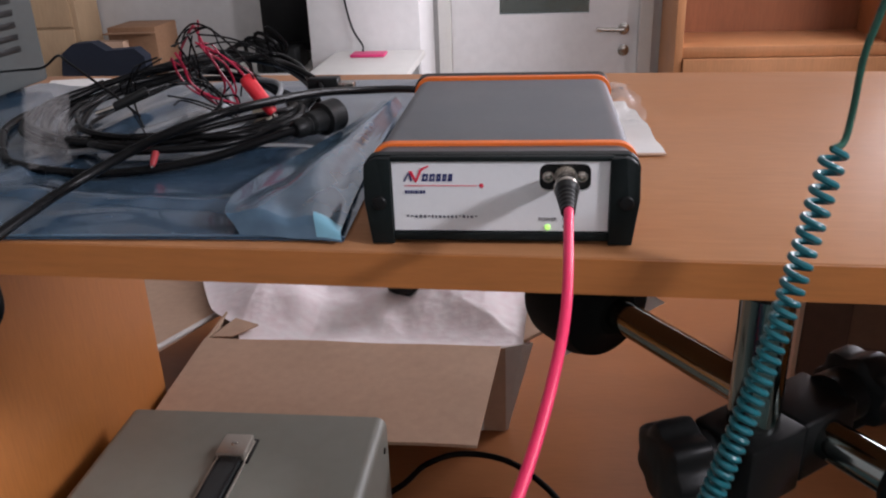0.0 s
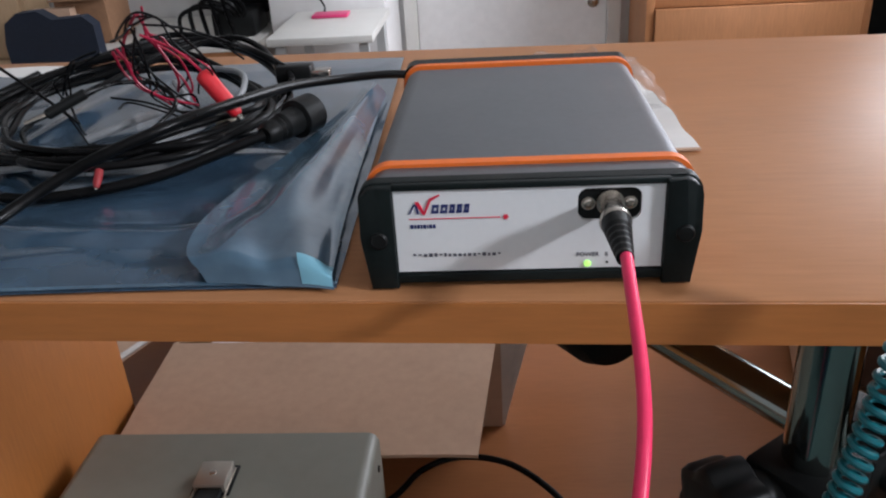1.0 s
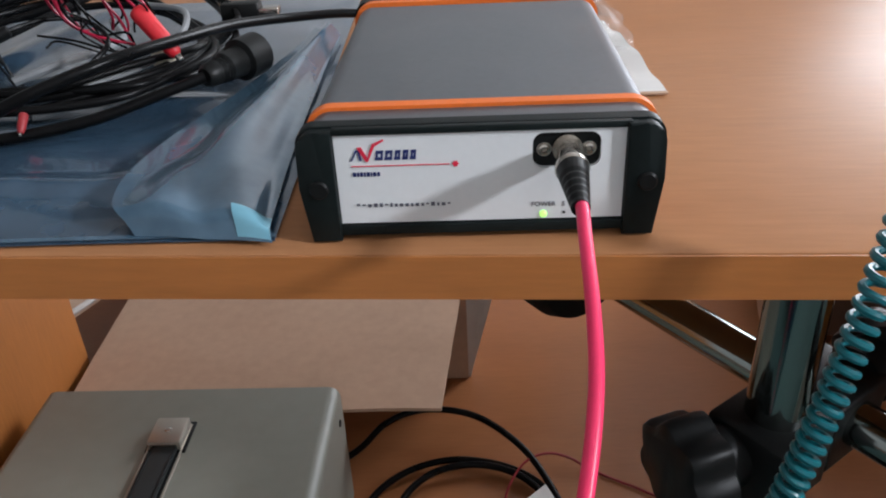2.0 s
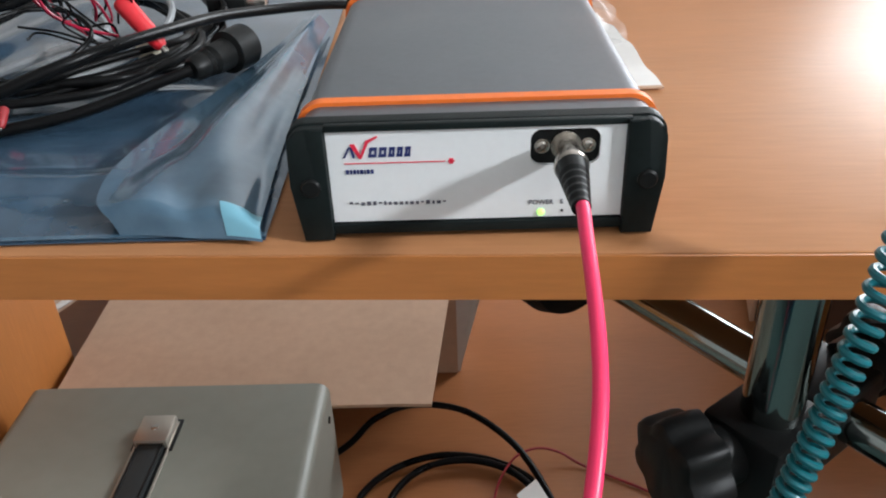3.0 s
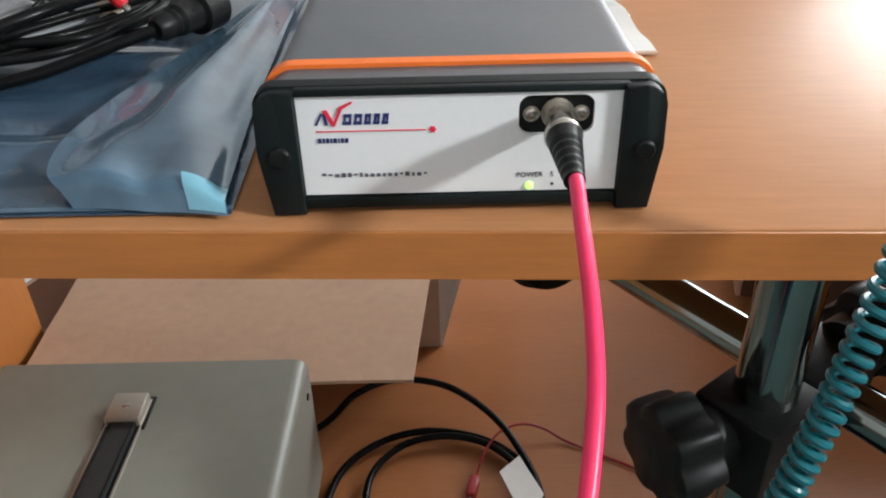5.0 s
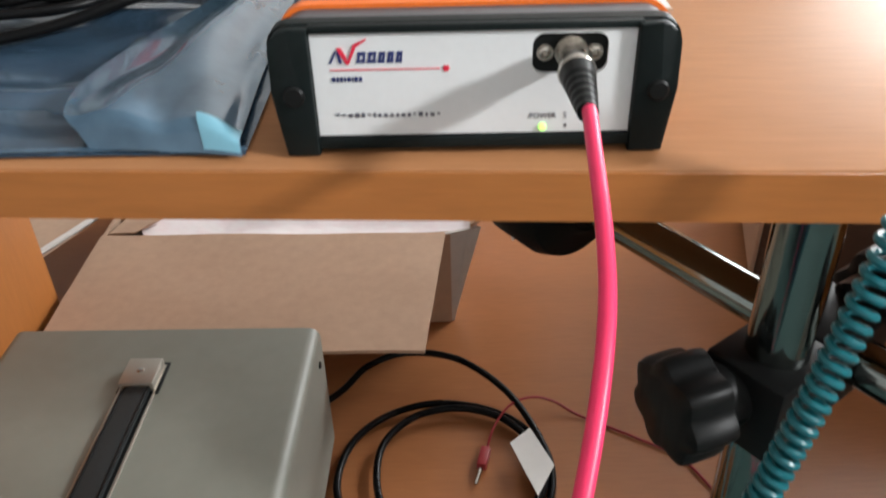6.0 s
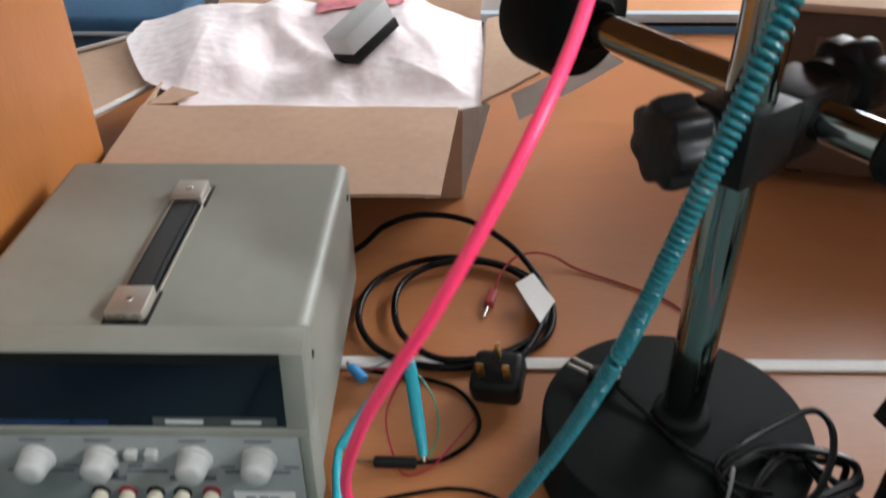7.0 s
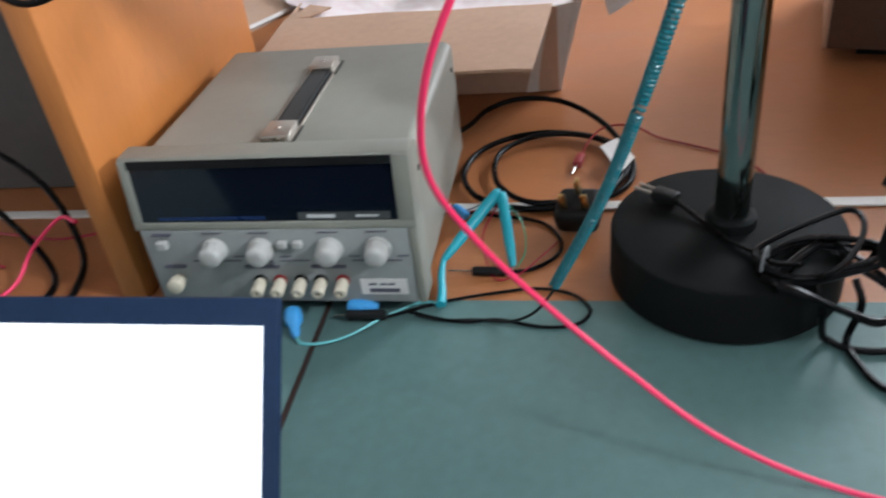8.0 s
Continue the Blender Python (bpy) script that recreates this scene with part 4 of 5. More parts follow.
BLACK = [
    [(-0.2048, 0.425, 0.5184), (-0.2013, 0.431, 0.5257), (-0.1956, 0.437, 0.5304), (-0.1879, 0.443, 0.5264), (-0.1791, 0.449, 0.5161), (-0.1705, 0.455, 0.5018), (-0.1669, 0.461, 0.4889)],
    [(-0.1982, 0.432, 0.5254), (-0.1968, 0.438, 0.5083), (-0.1983, 0.444, 0.4942), (-0.1951, 0.45, 0.4832), (-0.1835, 0.456, 0.4734)],
    [(-0.2353, 0.439, 0.5059), (-0.2469, 0.445, 0.4937), (-0.251, 0.451, 0.4808), (-0.2505, 0.457, 0.4611), (-0.2458, 0.463, 0.4488)],
    [(-0.1972, 0.446, 0.5227), (-0.1796, 0.452, 0.5191), (-0.1587, 0.458, 0.5099), (-0.1536, 0.464, 0.5057)],
    [(-0.2278, 0.453, 0.4824), (-0.2115, 0.459, 0.4774), (-0.1934, 0.465, 0.4692), (-0.1734, 0.471, 0.4684)],
    [(-0.2098, 0.46, 0.5077), (-0.2073, 0.466, 0.4929), (-0.1965, 0.472, 0.4773), (-0.1882, 0.478, 0.4673)],
    [(-0.1962, 0.467, 0.5113), (-0.1851, 0.473, 0.4982), (-0.1817, 0.479, 0.483)],
    [(-0.2405, 0.474, 0.5039), (-0.2546, 0.48, 0.4991), (-0.2649, 0.486, 0.4941), (-0.2738, 0.492, 0.4827), (-0.2802, 0.498, 0.473)],
]
kl = thing("black_test_leads", "tangle of thin black test wires over the coil", "wire", (-0.2, 0.45, S + 0.03))
for k, pts in enumerate(BLACK):
    part("wire", tube(pts, 0.0007, 8, 6), "rubber", kl)
    part("wire", tube([(x + 0.005 * math.sin(2 * k + 3 * i), y - 0.004, z + 0.004 * math.cos(k + 2 * i) - 0.003) for i, (x, y, z) in enumerate(pts)], 0.0006, 8, 6), "rubber", kl)
LONG = [(-0.3601, 0.5, 0.4921), (-0.335, 0.49, 0.4956), (-0.3155, 0.48, 0.5053), (-0.3039, 0.47, 0.5031), (-0.2844, 0.46, 0.4941), (-0.262, 0.45, 0.4824)]
lw = thing("loose_wire", "thin black wire reaching from the instrument to the cables", "wire", LONG[0])
part("wire", tube([(-0.445, 0.56, 0.478)] + LONG + [(-0.245, 0.445, 0.470)], 0.0009, 9, 6), "rubber", lw)


def crocodile(name, at, to, label, mat, r=0.0048):
    c = thing(name, label, "clip", at)
    a, b = Vector(at), Vector(to)
    n = (b - a).length
    part("cover", lathe([(r * 0.35, 0), (r * 0.75, n * 0.02), (r * 0.95, n * 0.06), (r, n * 0.15), (r * 0.92, n * 0.7), (r * 0.7, n * 0.95), (r * 0.5, n)], a, b - a, 20), mat, c)
    d = (b - a).normalized()
    part("jaw", rod(b - d * 0.002, b + d * min(0.004, 0.7 * r), r * 0.34, 10, 0.0005), "nickel", c)
    return c


crocodile("crocodile_clip", (-0.1740, 0.455, 0.4940), (-0.1555, 0.450, 0.4705), "red covered crocodile clip lying on the cables", "red", 0.0050)
crocodile("crocodile_clip", (-0.2150, 0.3980, S + 0.0170), (-0.2150, 0.3900, S + 0.0100), "small red clip hanging beneath the cable", "red_dark", 0.0022)

clearb = thing("clear_bag", "small clear polythene bag standing by the cables", "bag", (-0.30, 0.43, S))


def clear_place(u, v):
    a = 2 * math.pi * u
    r = 0.012 * (1 - 0.25 * v) * (1 + 0.25 * noise.noise(Vector((2 * math.cos(a), 2 * math.sin(a), 3 * v))))
    return Vector((-0.296 - 0.012 * v + 1.3 * r * math.cos(a), 0.415 + 1.3 * r * math.sin(a) + 0.03 * v, S + 0.006 + 0.042 * v))


part("film", sheet(24, 12, clear_place), "clear", clearb, angle=70)
sheetp = thing("paper_sheet", "white paper sheet lying flat on the shelf", "paper", (-0.42, 0.63, S))
part("sheet", sheet(10, 8, lambda u, v: Vector((-0.420 + 0.075 * u - (0.045 - 0.02 * u) * v, 0.600 + 0.015 * u + (0.102 - 0.015 * u) * v, S + 0.0012 + 0.0015 * math.sin(3 * u) * v)), 0.0003), "paper", sheetp, angle=60)

# plastic and label beside the spectrometer
wrap = thing("plastic_wrap", "crumpled clear plastic wrap behind the spectrometer", "wrapping", (0.06, 0.56, S))


def wrap_place(u, v):
    x = -0.015 + 0.112 * u + 0.012 * noise.noise(Vector((4 * v, 1, 2)))
    y = 0.500 + 0.150 * v + 0.010 * noise.noise(Vector((5 * u, 3, 9)))
    h = 0.010 + 0.013 * noise.noise(Vector((x * 45, y * 45, 5))) + 0.006 * noise.noise(Vector((x * 110, y * 110, 2)))
    return Vector((x, y, S + 0.001 + max(0.0, h) * min(1, 6 * u, 6 * (1 - u), 6 * v, 6 * (1 - v))))


part("film", sheet(44, 44, wrap_place, 0.0004), "clear", wrap, angle=70)


def label_place(u, v):
    x = 0.0665 + 0.019 * u + 0.012 * (1 - v) * u
    return Vector((x, 0.443 + 0.140 * v, S + 0.0010 + 0.004 * u * math.sin(3 * v) ** 2 + 0.001 * math.sin(20 * v)))


part("flap", sheet(6, 20, label_place, 0.0003), "paper", wrap, "creased white paper flap", angle=60)
part("flap_edge", box(0.078, 0.0975, 0.4405, 0.4432, S + 0.0006, S + 0.0016), "cardboard", wrap)

# instrument at the end of the shelf
ins = thing("vented_instrument", "grey-green instrument case with a slotted vent", "instrument", (-0.52, 0.60, S))
part("case", box(-0.70, -0.448, 0.45, 0.674, S + 0.008, S + 0.24, 0.004), "instrument", ins)
for i in range(14):
    z = S + 0.040 + 0.0105 * i
    part("vent_slot", box(-0.4490, -0.4472, 0.580, 0.640, z, z + 0.0055, 0.0006), "black", ins)
for x in (-0.68, -0.47):
    part("foot", lathe([(0.008, 0), (0.008, 0.0085)], (x, 0.65, S + 0.0003)), "black", ins)

# ---------------------------------------------------------------- cardboard box with wrapping
cb = thing("cardboard_box", "open brown cardboard box filled with pink bubble wrap", "box", (-0.19, 0.90, 0.0005))
part("front_wall", box(-0.375, -0.016, 0.758, 0.762, 0.001, 0.116), "cardboard", cb)
part("back_wall", box(-0.375, -0.004, 1.056, 1.060, 0.001, 0.116), "cardboard", cb)
part("left_wall", box(-0.379, -0.3752, 0.758, 1.060, 0.001, 0.118), "cardboard", cb)
part("base", box(-0.375, -0.016, 0.762, 1.056, 0.001, 0.004), "cardboard", cb)


def quad(a, b, c, d, t, n=8, wave=0.0, seed=0):
    """A board between four corners, a b along the hinge, d c along its outer edge."""
    a, b, c, d = (Vector(p) for p in (a, b, c, d))
    nrm = (b - a).cross(d - a).normalized()

    def place(u, v):
        p = a.lerp(b, u).lerp(d.lerp(c, u), v)
        return p + nrm * wave * noise.noise(Vector((u * 4 + seed, v * 3, seed)))
    return sheet(n, n, place, t)


part("front_wall", quad((-0.060, 0.7565, 0.001), (-0.014, 0.7605, 0.001), (0.016, 0.7690, 0.1175), (-0.030, 0.7560, 0.1165), 0.003), "card_white", cb, "white faced corner of the front wall")
part("right_wall", quad((-0.013, 0.7615, 0.001), (-0.010, 1.056, 0.001), (0.020, 1.050, 0.118), (0.008, 0.764, 0.118), 0.004), "card_white", cb, "white faced side wall")
ff = part("flap", quad((-0.377, 0.757, 0.1185), (-0.021, 0.753, 0.1185), (-0.038, 0.589, 0.102), (-0.383, 0.589, 0.104), 0.0038, 12, 0.002, 3), "cardboard", cb)
part("flap", quad((-0.376, 0.912, 0.101), (-0.381, 1.050, 0.118), (-0.570, 0.985, 0.089), (-0.445, 0.715, 0.112), 0.0038, 8, 0.003, 5), "cardboard", cb)
part("flap_edge", tube([(-0.366, 0.930, 0.101), (-0.408, 0.820, 0.108), (-0.447, 0.712, 0.115)], 0.0034, 3, 6), "card_white", cb, "white cut edge of a flap")
part("flap_edge", tube([(-0.385, 1.050, 0.121), (-0.48, 1.018, 0.107), (-0.572, 0.985, 0.092)], 0.0034, 3, 6), "card_white", cb, "white cut edge of a flap")
part("flap", quad((0.006, 0.766, 0.119), (0.020, 1.050, 0.119), (0.110, 1.045, 0.135), (0.074, 0.800, 0.142), 0.0038, 8, 0.003, 7), "cardboard", cb)
part("flap", quad((-0.37, 1.058, 0.117), (0.010, 1.058, 0.117), (0.020, 1.130, 0.190), (-0.36, 1.130, 0.180), 0.0038, 8, 0.002, 9), "cardboard", cb)
part("torn_paper", quad((0.040, 0.792, 0.121), (0.145, 0.815, 0.166), (0.170, 0.812, 0.152), (0.050, 0.782, 0.092), 0.0006, 8, 0.004, 2), "paper", cb, "torn paper strip hanging from a flap")
part("corner_tab", quad((-0.372, 0.764, 0.1200), (-0.346, 0.766, 0.1200), (-0.322, 0.792, 0.1225), (-0.356, 0.806, 0.1235), 0.0020, 4), "cardboard", cb, "bent cardboard corner tab")


def wrap_heap(u, v):
    left = -0.338 - 0.034 * min(1.0, v * 4) - 0.100 * max(0.0, min(1.0, (v - 0.12) / 0.62)) ** 0.8
    x = left + (0.012 - left) * u
    y = 0.766 + 0.290 * v
    edge = min(1, 4 * u + 0.05, 3.6 * (1 - u) + 0.04, 2.4 * v + 0.02, 8 * (1 - v) + 0.3)
    edge = edge * edge * (3 - 2 * edge)
    h = 0.034 + 0.026 * noise.noise(Vector((x * 7, y * 7, 1))) + 0.008 * noise.noise(Vector((x * 19, y * 19, 4))) + 0.026 * v
    h += 0.005 * math.sin(26 * x + 12 * y)
    h += 0.030 * math.exp(-((u - 0.93) / 0.10) ** 2) * (0.4 + 0.6 * v)
    # soft folds that run down towards the front edge
    for at, run, tall, wide in ((0.30, 0.25, 0.010, 0.05), (0.52, -0.18, 0.012, 0.04), (0.70, 0.20, 0.010, 0.045), (0.86, -0.10, 0.009, 0.03)):
        q = max(0.0, 1 - abs(u - at - run * (v - 0.4) - 0.03 * math.sin(9 * v + 20 * at)) / (1.8 * wide))
        h += tall * q * q * (3 - 2 * q)
    bub = 0.0008 * noise.noise(Vector((x * 75, y * 75, 6)))
    dip = math.sin(math.pi * min(1.0, 0.08 + 1.15 * v)) * min(1.0, max(0.0, 11 * (x + 0.350)), 3 * (1 - u))
    return Vector((x, y, 0.1170 - 0.026 * max(0.0, dip) + 0.62 * max(0.0, h) * edge * (0.55 + 0.45 * min(1.0, 2.2 * u)) + bub))


case = thing("padded_case", "dark blue padded case lying behind the cardboard box", "case", (-0.62, 1.24, 0.0005))
part("body", box(-0.80, -0.46, 1.16, 1.32, 0.001, 0.085, 0.014, 3), "blue_case", case)
part("piping", tube([(-0.795, 1.159, 0.060), (-0.63, 1.157, 0.062), (-0.465, 1.159, 0.060)], 0.0035, 4, 8), "blue_grey", case, "pale piping")

bw = thing("bubble_wrap", "pinkish bubble wrap heaped in the cardboard box", "wrapping", (-0.19, 0.90, 0.112))
part("film", sheet(190, 150, wrap_heap, 0.0), "bubble", bw, angle=80)


def red_wrap(u, v):
    x, y = -0.215 + 0.12 * u, 1.000 + 0.055 * v
    uu, vv = (x + 0.472) / 0.484, (y - 0.766) / 0.290
    return wrap_heap(uu, vv) + Vector((0, 0, 0.004 + 0.003 * noise.noise(Vector((x * 80, y * 80, 0)))))


part("red_film", sheet(24, 12, red_wrap, 0.0004), "bubble_red", bw, "red tinted wrap", angle=70)

relay = thing("plug_in_module", "small light grey and black plug-in module on the wrap", "module", (-0.140, 0.905, 0.115))
rm = Matrix.Translation((-0.140, 0.905, wrap_heap(0.69, 0.48).z + 0.012)) @ Euler((radians(-14), radians(-20), radians(52))).to_matrix().to_4x4()
part("cover", box(-0.040, 0.040, -0.022, 0.022, 0.000, 0.026, 0.002, turn=rm), "grey_item", relay)
part("socket", box(-0.040, 0.042, -0.022, 0.022, -0.014, -0.0002, 0.002, turn=rm), "black", relay)
for x in (-0.022, 0.012):
    part("pin", box(x, x + 0.0018, -0.015, -0.012, -0.026, -0.0142, turn=rm), "brass", relay)

CASE = Matrix.Translation((0.330, 0.815, 0)) @ Matrix.Rotation(radians(-13), 4, "Z") @ Matrix.Translation((-0.322, -0.83, 0))
brown = thing("brown_case", "dark brown box standing at the back of the bench", "box", (0.52, 0.95, 0.0005))
part("body", box(0.322, 0.80, 0.83, 1.10, 0.018, 0.212, 0.003, turn=CASE), "cardboard_dark", brown)
part("side_board", box(0.3165, 0.3217, 0.832, 1.098, 0.018, 0.212, 0.001, turn=CASE), "cardboard", brown)
part("lid_edge", box(0.315, 0.804, 0.826, 1.104, 0.2125, 0.222, 0.002, turn=CASE), "cardboard", brown)
part("front_label", box(0.372, 0.520, 0.8285, 0.8298, 0.105, 0.185, turn=CASE), "cardboard_mid", brown, "faded brown label")
for x in (0.36, 0.72):
    part("runner", box(x, x + 0.04, 0.86, 1.07, 0.0008, 0.0178, turn=CASE), "black", brown)

# ---------------------------------------------------------------- cords and clips on the bench
mains = thing("mains_cord", "black mains cord lying in loops with a three-pin plug", "cable", (0, 0.55, 0.0005))
ARCH = [(-0.175, 0.600, 0.0042), (-0.127, 0.635, 0.012), (-0.100, 0.660, 0.024), (-0.062, 0.672, 0.031), (-0.012, 0.664, 0.030), (0.030, 0.634, 0.022), (0.056, 0.596, 0.013), (0.072, 0.545, 0.006)]
OUT = [(0.060, 0.496), (0.015, 0.466), (-0.026, 0.457), (-0.066, 0.462), (-0.099, 0.484), (-0.116, 0.526),
       (-0.107, 0.576), (-0.074, 0.611), (-0.027, 0.625), (0.024, 0.613), (0.058, 0.582), (0.066, 0.536), (0.050, 0.496), (0.012, 0.470), (-0.036, 0.464), (-0.068, 0.490), (-0.081, 0.526), (-0.078, 0.571), (-0.050, 0.605), (-0.009, 0.615),
       (0.030, 0.602), (0.055, 0.571), (0.061, 0.526), (0.048, 0.486), (0.030, 0.455)]
part("cable", tube(ARCH + [(x, y, 0.0042 + 0.0030 * min(1, max(0, i - 1) / 3) + 0.0030 * min(1, max(0, i - 12) / 4)) for i, (x, y) in enumerate(OUT)], 0.0034, 8, 10), "rubber", mains)
pm = Matrix.Translation((0.013, 0.426, 0.0275)) @ Euler((radians(16), radians(-6), radians(-14))).to_matrix().to_4x4()
bm = box(-0.022, 0.022, -0.021, 0.021, -0.020, 0.008, 0.008, 4, turn=pm)
part("plug", bm, "black", mains, "black moulded three-pin plug")
for x, y, w, d in ((0.0, 0.012, 0.004, 0.008), (-0.011, -0.008, 0.006, 0.004), (0.011, -0.008, 0.006, 0.004)):
    part("pin", box(x - w / 2, x + w / 2, y - d / 2, y + d / 2, 0.007, 0.024, 0.0006, turn=pm), "brass", mains)
part("tag", quad((0.036, 0.560, 0.0210), (0.055, 0.578, 0.0215), (0.073, 0.536, 0.0190), (0.056, 0.504, 0.0180), 0.0005, 5, 0.001, 1), "paper", mains, "white paper tag")

ban = thing("banana_lead", "thin dark red wire with a red banana plug", "cable", (0.05, 0.58, 0.0005))
part("wire", tube([(0.215, 0.500, 0.0022), (0.205, 0.530, 0.0022), (0.187, 0.560, 0.0022), (0.147, 0.587, 0.0022), (0.104, 0.612, 0.003), (0.082, 0.622, 0.011), (0.060, 0.624, 0.0150), (0.038, 0.610, 0.0175), (0.022, 0.586, 0.012), (0.0155, 0.566, 0.006)], 0.0013, 8, 6), "red_dark", ban)
part("sleeve", box(-0.0045, 0.0045, -0.011, 0.011, 0, 0.009, 0.0015, turn=Matrix.Translation((0.0125, 0.557, 0.001)) @ Matrix.Rotation(radians(-14), 4, "Z")), "red_dark", ban)
part("pin", rod((0.0098, 0.547, 0.005), (0.0045, 0.529, 0.0035), 0.0018, 12, 0.0008), "nickel", ban)

probe = thing("test_probe", "black test probe with its lead looped on the bench", "probe", (-0.07, 0.35, 0.0005))
part("grip", rod((-0.086, 0.349, 0.0052), (-0.052, 0.348, 0.0052), 0.0046, 16, 0.0012), "black", probe)
part("needle", rod((-0.109, 0.3505, 0.0046), (-0.086, 0.349, 0.0052), 0.0008, 8), "nickel", probe)
part("lead", tube([(-0.053, 0.348, 0.005), (-0.030, 0.355, 0.0026), (-0.008, 0.375, 0.0026), (-0.003, 0.399, 0.0026), (-0.018, 0.429, 0.0026), (-0.041, 0.442, 0.0026), (-0.069, 0.448, 0.0026), (-0.100, 0.452, 0.005), (-0.117, 0.455, 0.005)], 0.0020, 8, 8), "rubber", probe)

crocodile("crocodile_clip", (-0.0632, 0.4200, 0.0515), (-0.113, 0.352, 0.016), "turquoise covered crocodile clip propped beside the power supply", "teal_light", 0.0058)
crocodile("crocodile_clip", (-0.0610, 0.4190, 0.0495), (-0.0470, 0.3520, 0.0075), "turquoise covered crocodile clip leaning on the bench", "teal_light", 0.0056)
crocodile("crocodile_clip", (-0.1000, 0.4300, 0.0140), (-0.1150, 0.4450, 0.0180), "blue clip lying beside the power supply", "blue_clip", 0.0050)
tl = thing("turquoise_lead", "turquoise insulated lead running down to the mat", "cable", (-0.11, 0.33, 0.0005))
part("sleeve", tube([(-0.113, 0.354, 0.016), (-0.1130, 0.335, 0.0120), (-0.1095, 0.312, 0.0080), (-0.1085, 0.297, 0.0060)], lambda f: 0.0030 + 0.0018 * f, 6, 10), "teal_light", tl)
part("wire", tube([(-0.1085, 0.298, 0.0060), (-0.128, 0.302, 0.0045), (-0.155, 0.284, 0.0045), (-0.184, 0.2565, 0.0045), (-0.206, 0.2455, 0.0042), (-0.2255, 0.2440, 0.0045), (-0.2330, 0.2515, 0.0062)], 0.0013, 8, 6), "teal_pale", tl)
part("clip", lathe([(0.002, 0), (0.0042, 0.004), (0.0052, 0.014), (0.0080, 0.018), (0.0086, 0.025), (0.0078, 0.031), (0.0045, 0.034)], (-0.2325, 0.2500, 0.0062), (-0.35, 0.93, 0.20), 20), "blue_clip", tl, "sky blue press clip")
for i, (m, pts) in enumerate((("crimson", [(-0.064, 0.415, 0.040), (-0.078, 0.385, 0.022), (-0.071, 0.355, 0.006), (-0.060, 0.338, 0.0030), (-0.040, 0.345, 0.0050), (-0.022, 0.370, 0.0060), (-0.006, 0.396, 0.0060)]),
                              ("green_wire", [(-0.056, 0.418, 0.038), (-0.040, 0.395, 0.028), (-0.036, 0.372, 0.014), (-0.043, 0.353, 0.006)]),
                              ("red_dark", [(-0.062, 0.44, 0.007), (-0.085, 0.452, 0.008), (-0.105, 0.448, 0.007), (-0.117, 0.44, 0.006)]),
                              ("grey_cable", [(-0.060, 0.425, 0.044), (-0.075, 0.44, 0.03), (-0.095, 0.447, 0.014), (-0.114, 0.45, 0.008)]))):
    w = thing("thin_wire", "thin %s wire by the crocodile clips" % ("red", "green", "dark red", "grey")[i], "wire", pts[0])
    part("wire", tube(pts, 0.0008, 8, 6), m, w)

lp = thing("ground_lead", "black ground lead looped over the mat edge", "cable", (-0.06, 0.30, 0.0025))
part("lead", tube([(-0.160, 0.281, 0.0060), (-0.150, 0.284, 0.0045), (-0.107, 0.304, 0.0040), (-0.058, 0.320, 0.0022), (-0.022, 0.326, 0.0022), (0.009, 0.317, 0.0025), (0.0245, 0.294, 0.0042), (0.015, 0.275, 0.0042), (-0.014, 0.270, 0.0042),
                   (-0.054, 0.279, 0.0042), (-0.080, 0.276, 0.0042), (-0.103, 0.278, 0.0045), (-0.136, 0.288, 0.0050)], 0.0016, 8, 8), "rubber", lp)
part("body", rod((-0.1930, 0.2790, 0.0078), (-0.1560, 0.2810, 0.0070), 0.0052, 16, 0.002), "black", lp)
part("stud", rod((-0.2050, 0.2790, 0.0065), (-0.1930, 0.2790, 0.0075), 0.0012, 8), "nickel", lp)
part("cap", lathe([(0.003, 0), (0.0062, 0.002), (0.0075, 0.008), (0.0070, 0.015), (0.0050, 0.024), (0.003, 0.029)], (-0.1935, 0.2890, 0.0105), (1, -0.05, 0.02), 20), "blue_clip", lp, "blue press stud cover")

rg = thing("rubber_ring", "small black rubber ring on the mat", "ring", (-0.386, 0.262, 0.0025))
part("ring", tube([(-0.386 + 0.0115 * math.cos(k * math.pi / 6), 0.262 + 0.0115 * math.sin(k * math.pi / 6), 0.0050) for k in range(12)], 0.0022, 3, 8, closed=True), "rubber", rg)

# cord bundle on the stand's base
bun = thing("cord_bundle", "black thin mains cord bundled on the round base", "cable", (0.20, 0.31, 0.058))
part("euro_plug", box(-0.012, 0.012, -0.007, 0.007, 0, 0.012, 0.003, 2, turn=Matrix.Translation((0.092, 0.381, 0.0590)) @ Matrix.Rotation(radians(-35), 4, "Z")), "black", bun, "flat black two-pin plug")
for s in (-0.004, 0.004):
    part("pin", rod((0.083 + s * 0.6, 0.389 + s * 0.8, 0.0655), (0.068 + s * 0.6, 0.399 + s * 0.8, 0.0668), 0.0015, 10, 0.0005), "satin", bun)
part("cord", tube([(0.100, 0.375, 0.0645), (0.119, 0.349, 0.0610), (0.138, 0.318, 0.0605), (0.157, 0.299, 0.0608), (0.168, 0.280, 0.0640), (0.185, 0.270, 0.0700)], 0.0022, 8, 8), "rubber", bun)
rr = random.Random(4)
HANK_A = [(0.1544, 0.2916, 0.066), (0.1746, 0.3128, 0.066), (0.2049, 0.3298, 0.070), (0.2346, 0.3405, 0.074), (0.2424, 0.3253, 0.074), (0.2339, 0.2989, 0.070), (0.2106, 0.269, 0.066), (0.1834, 0.2588, 0.066), (0.1632, 0.2675, 0.066)]
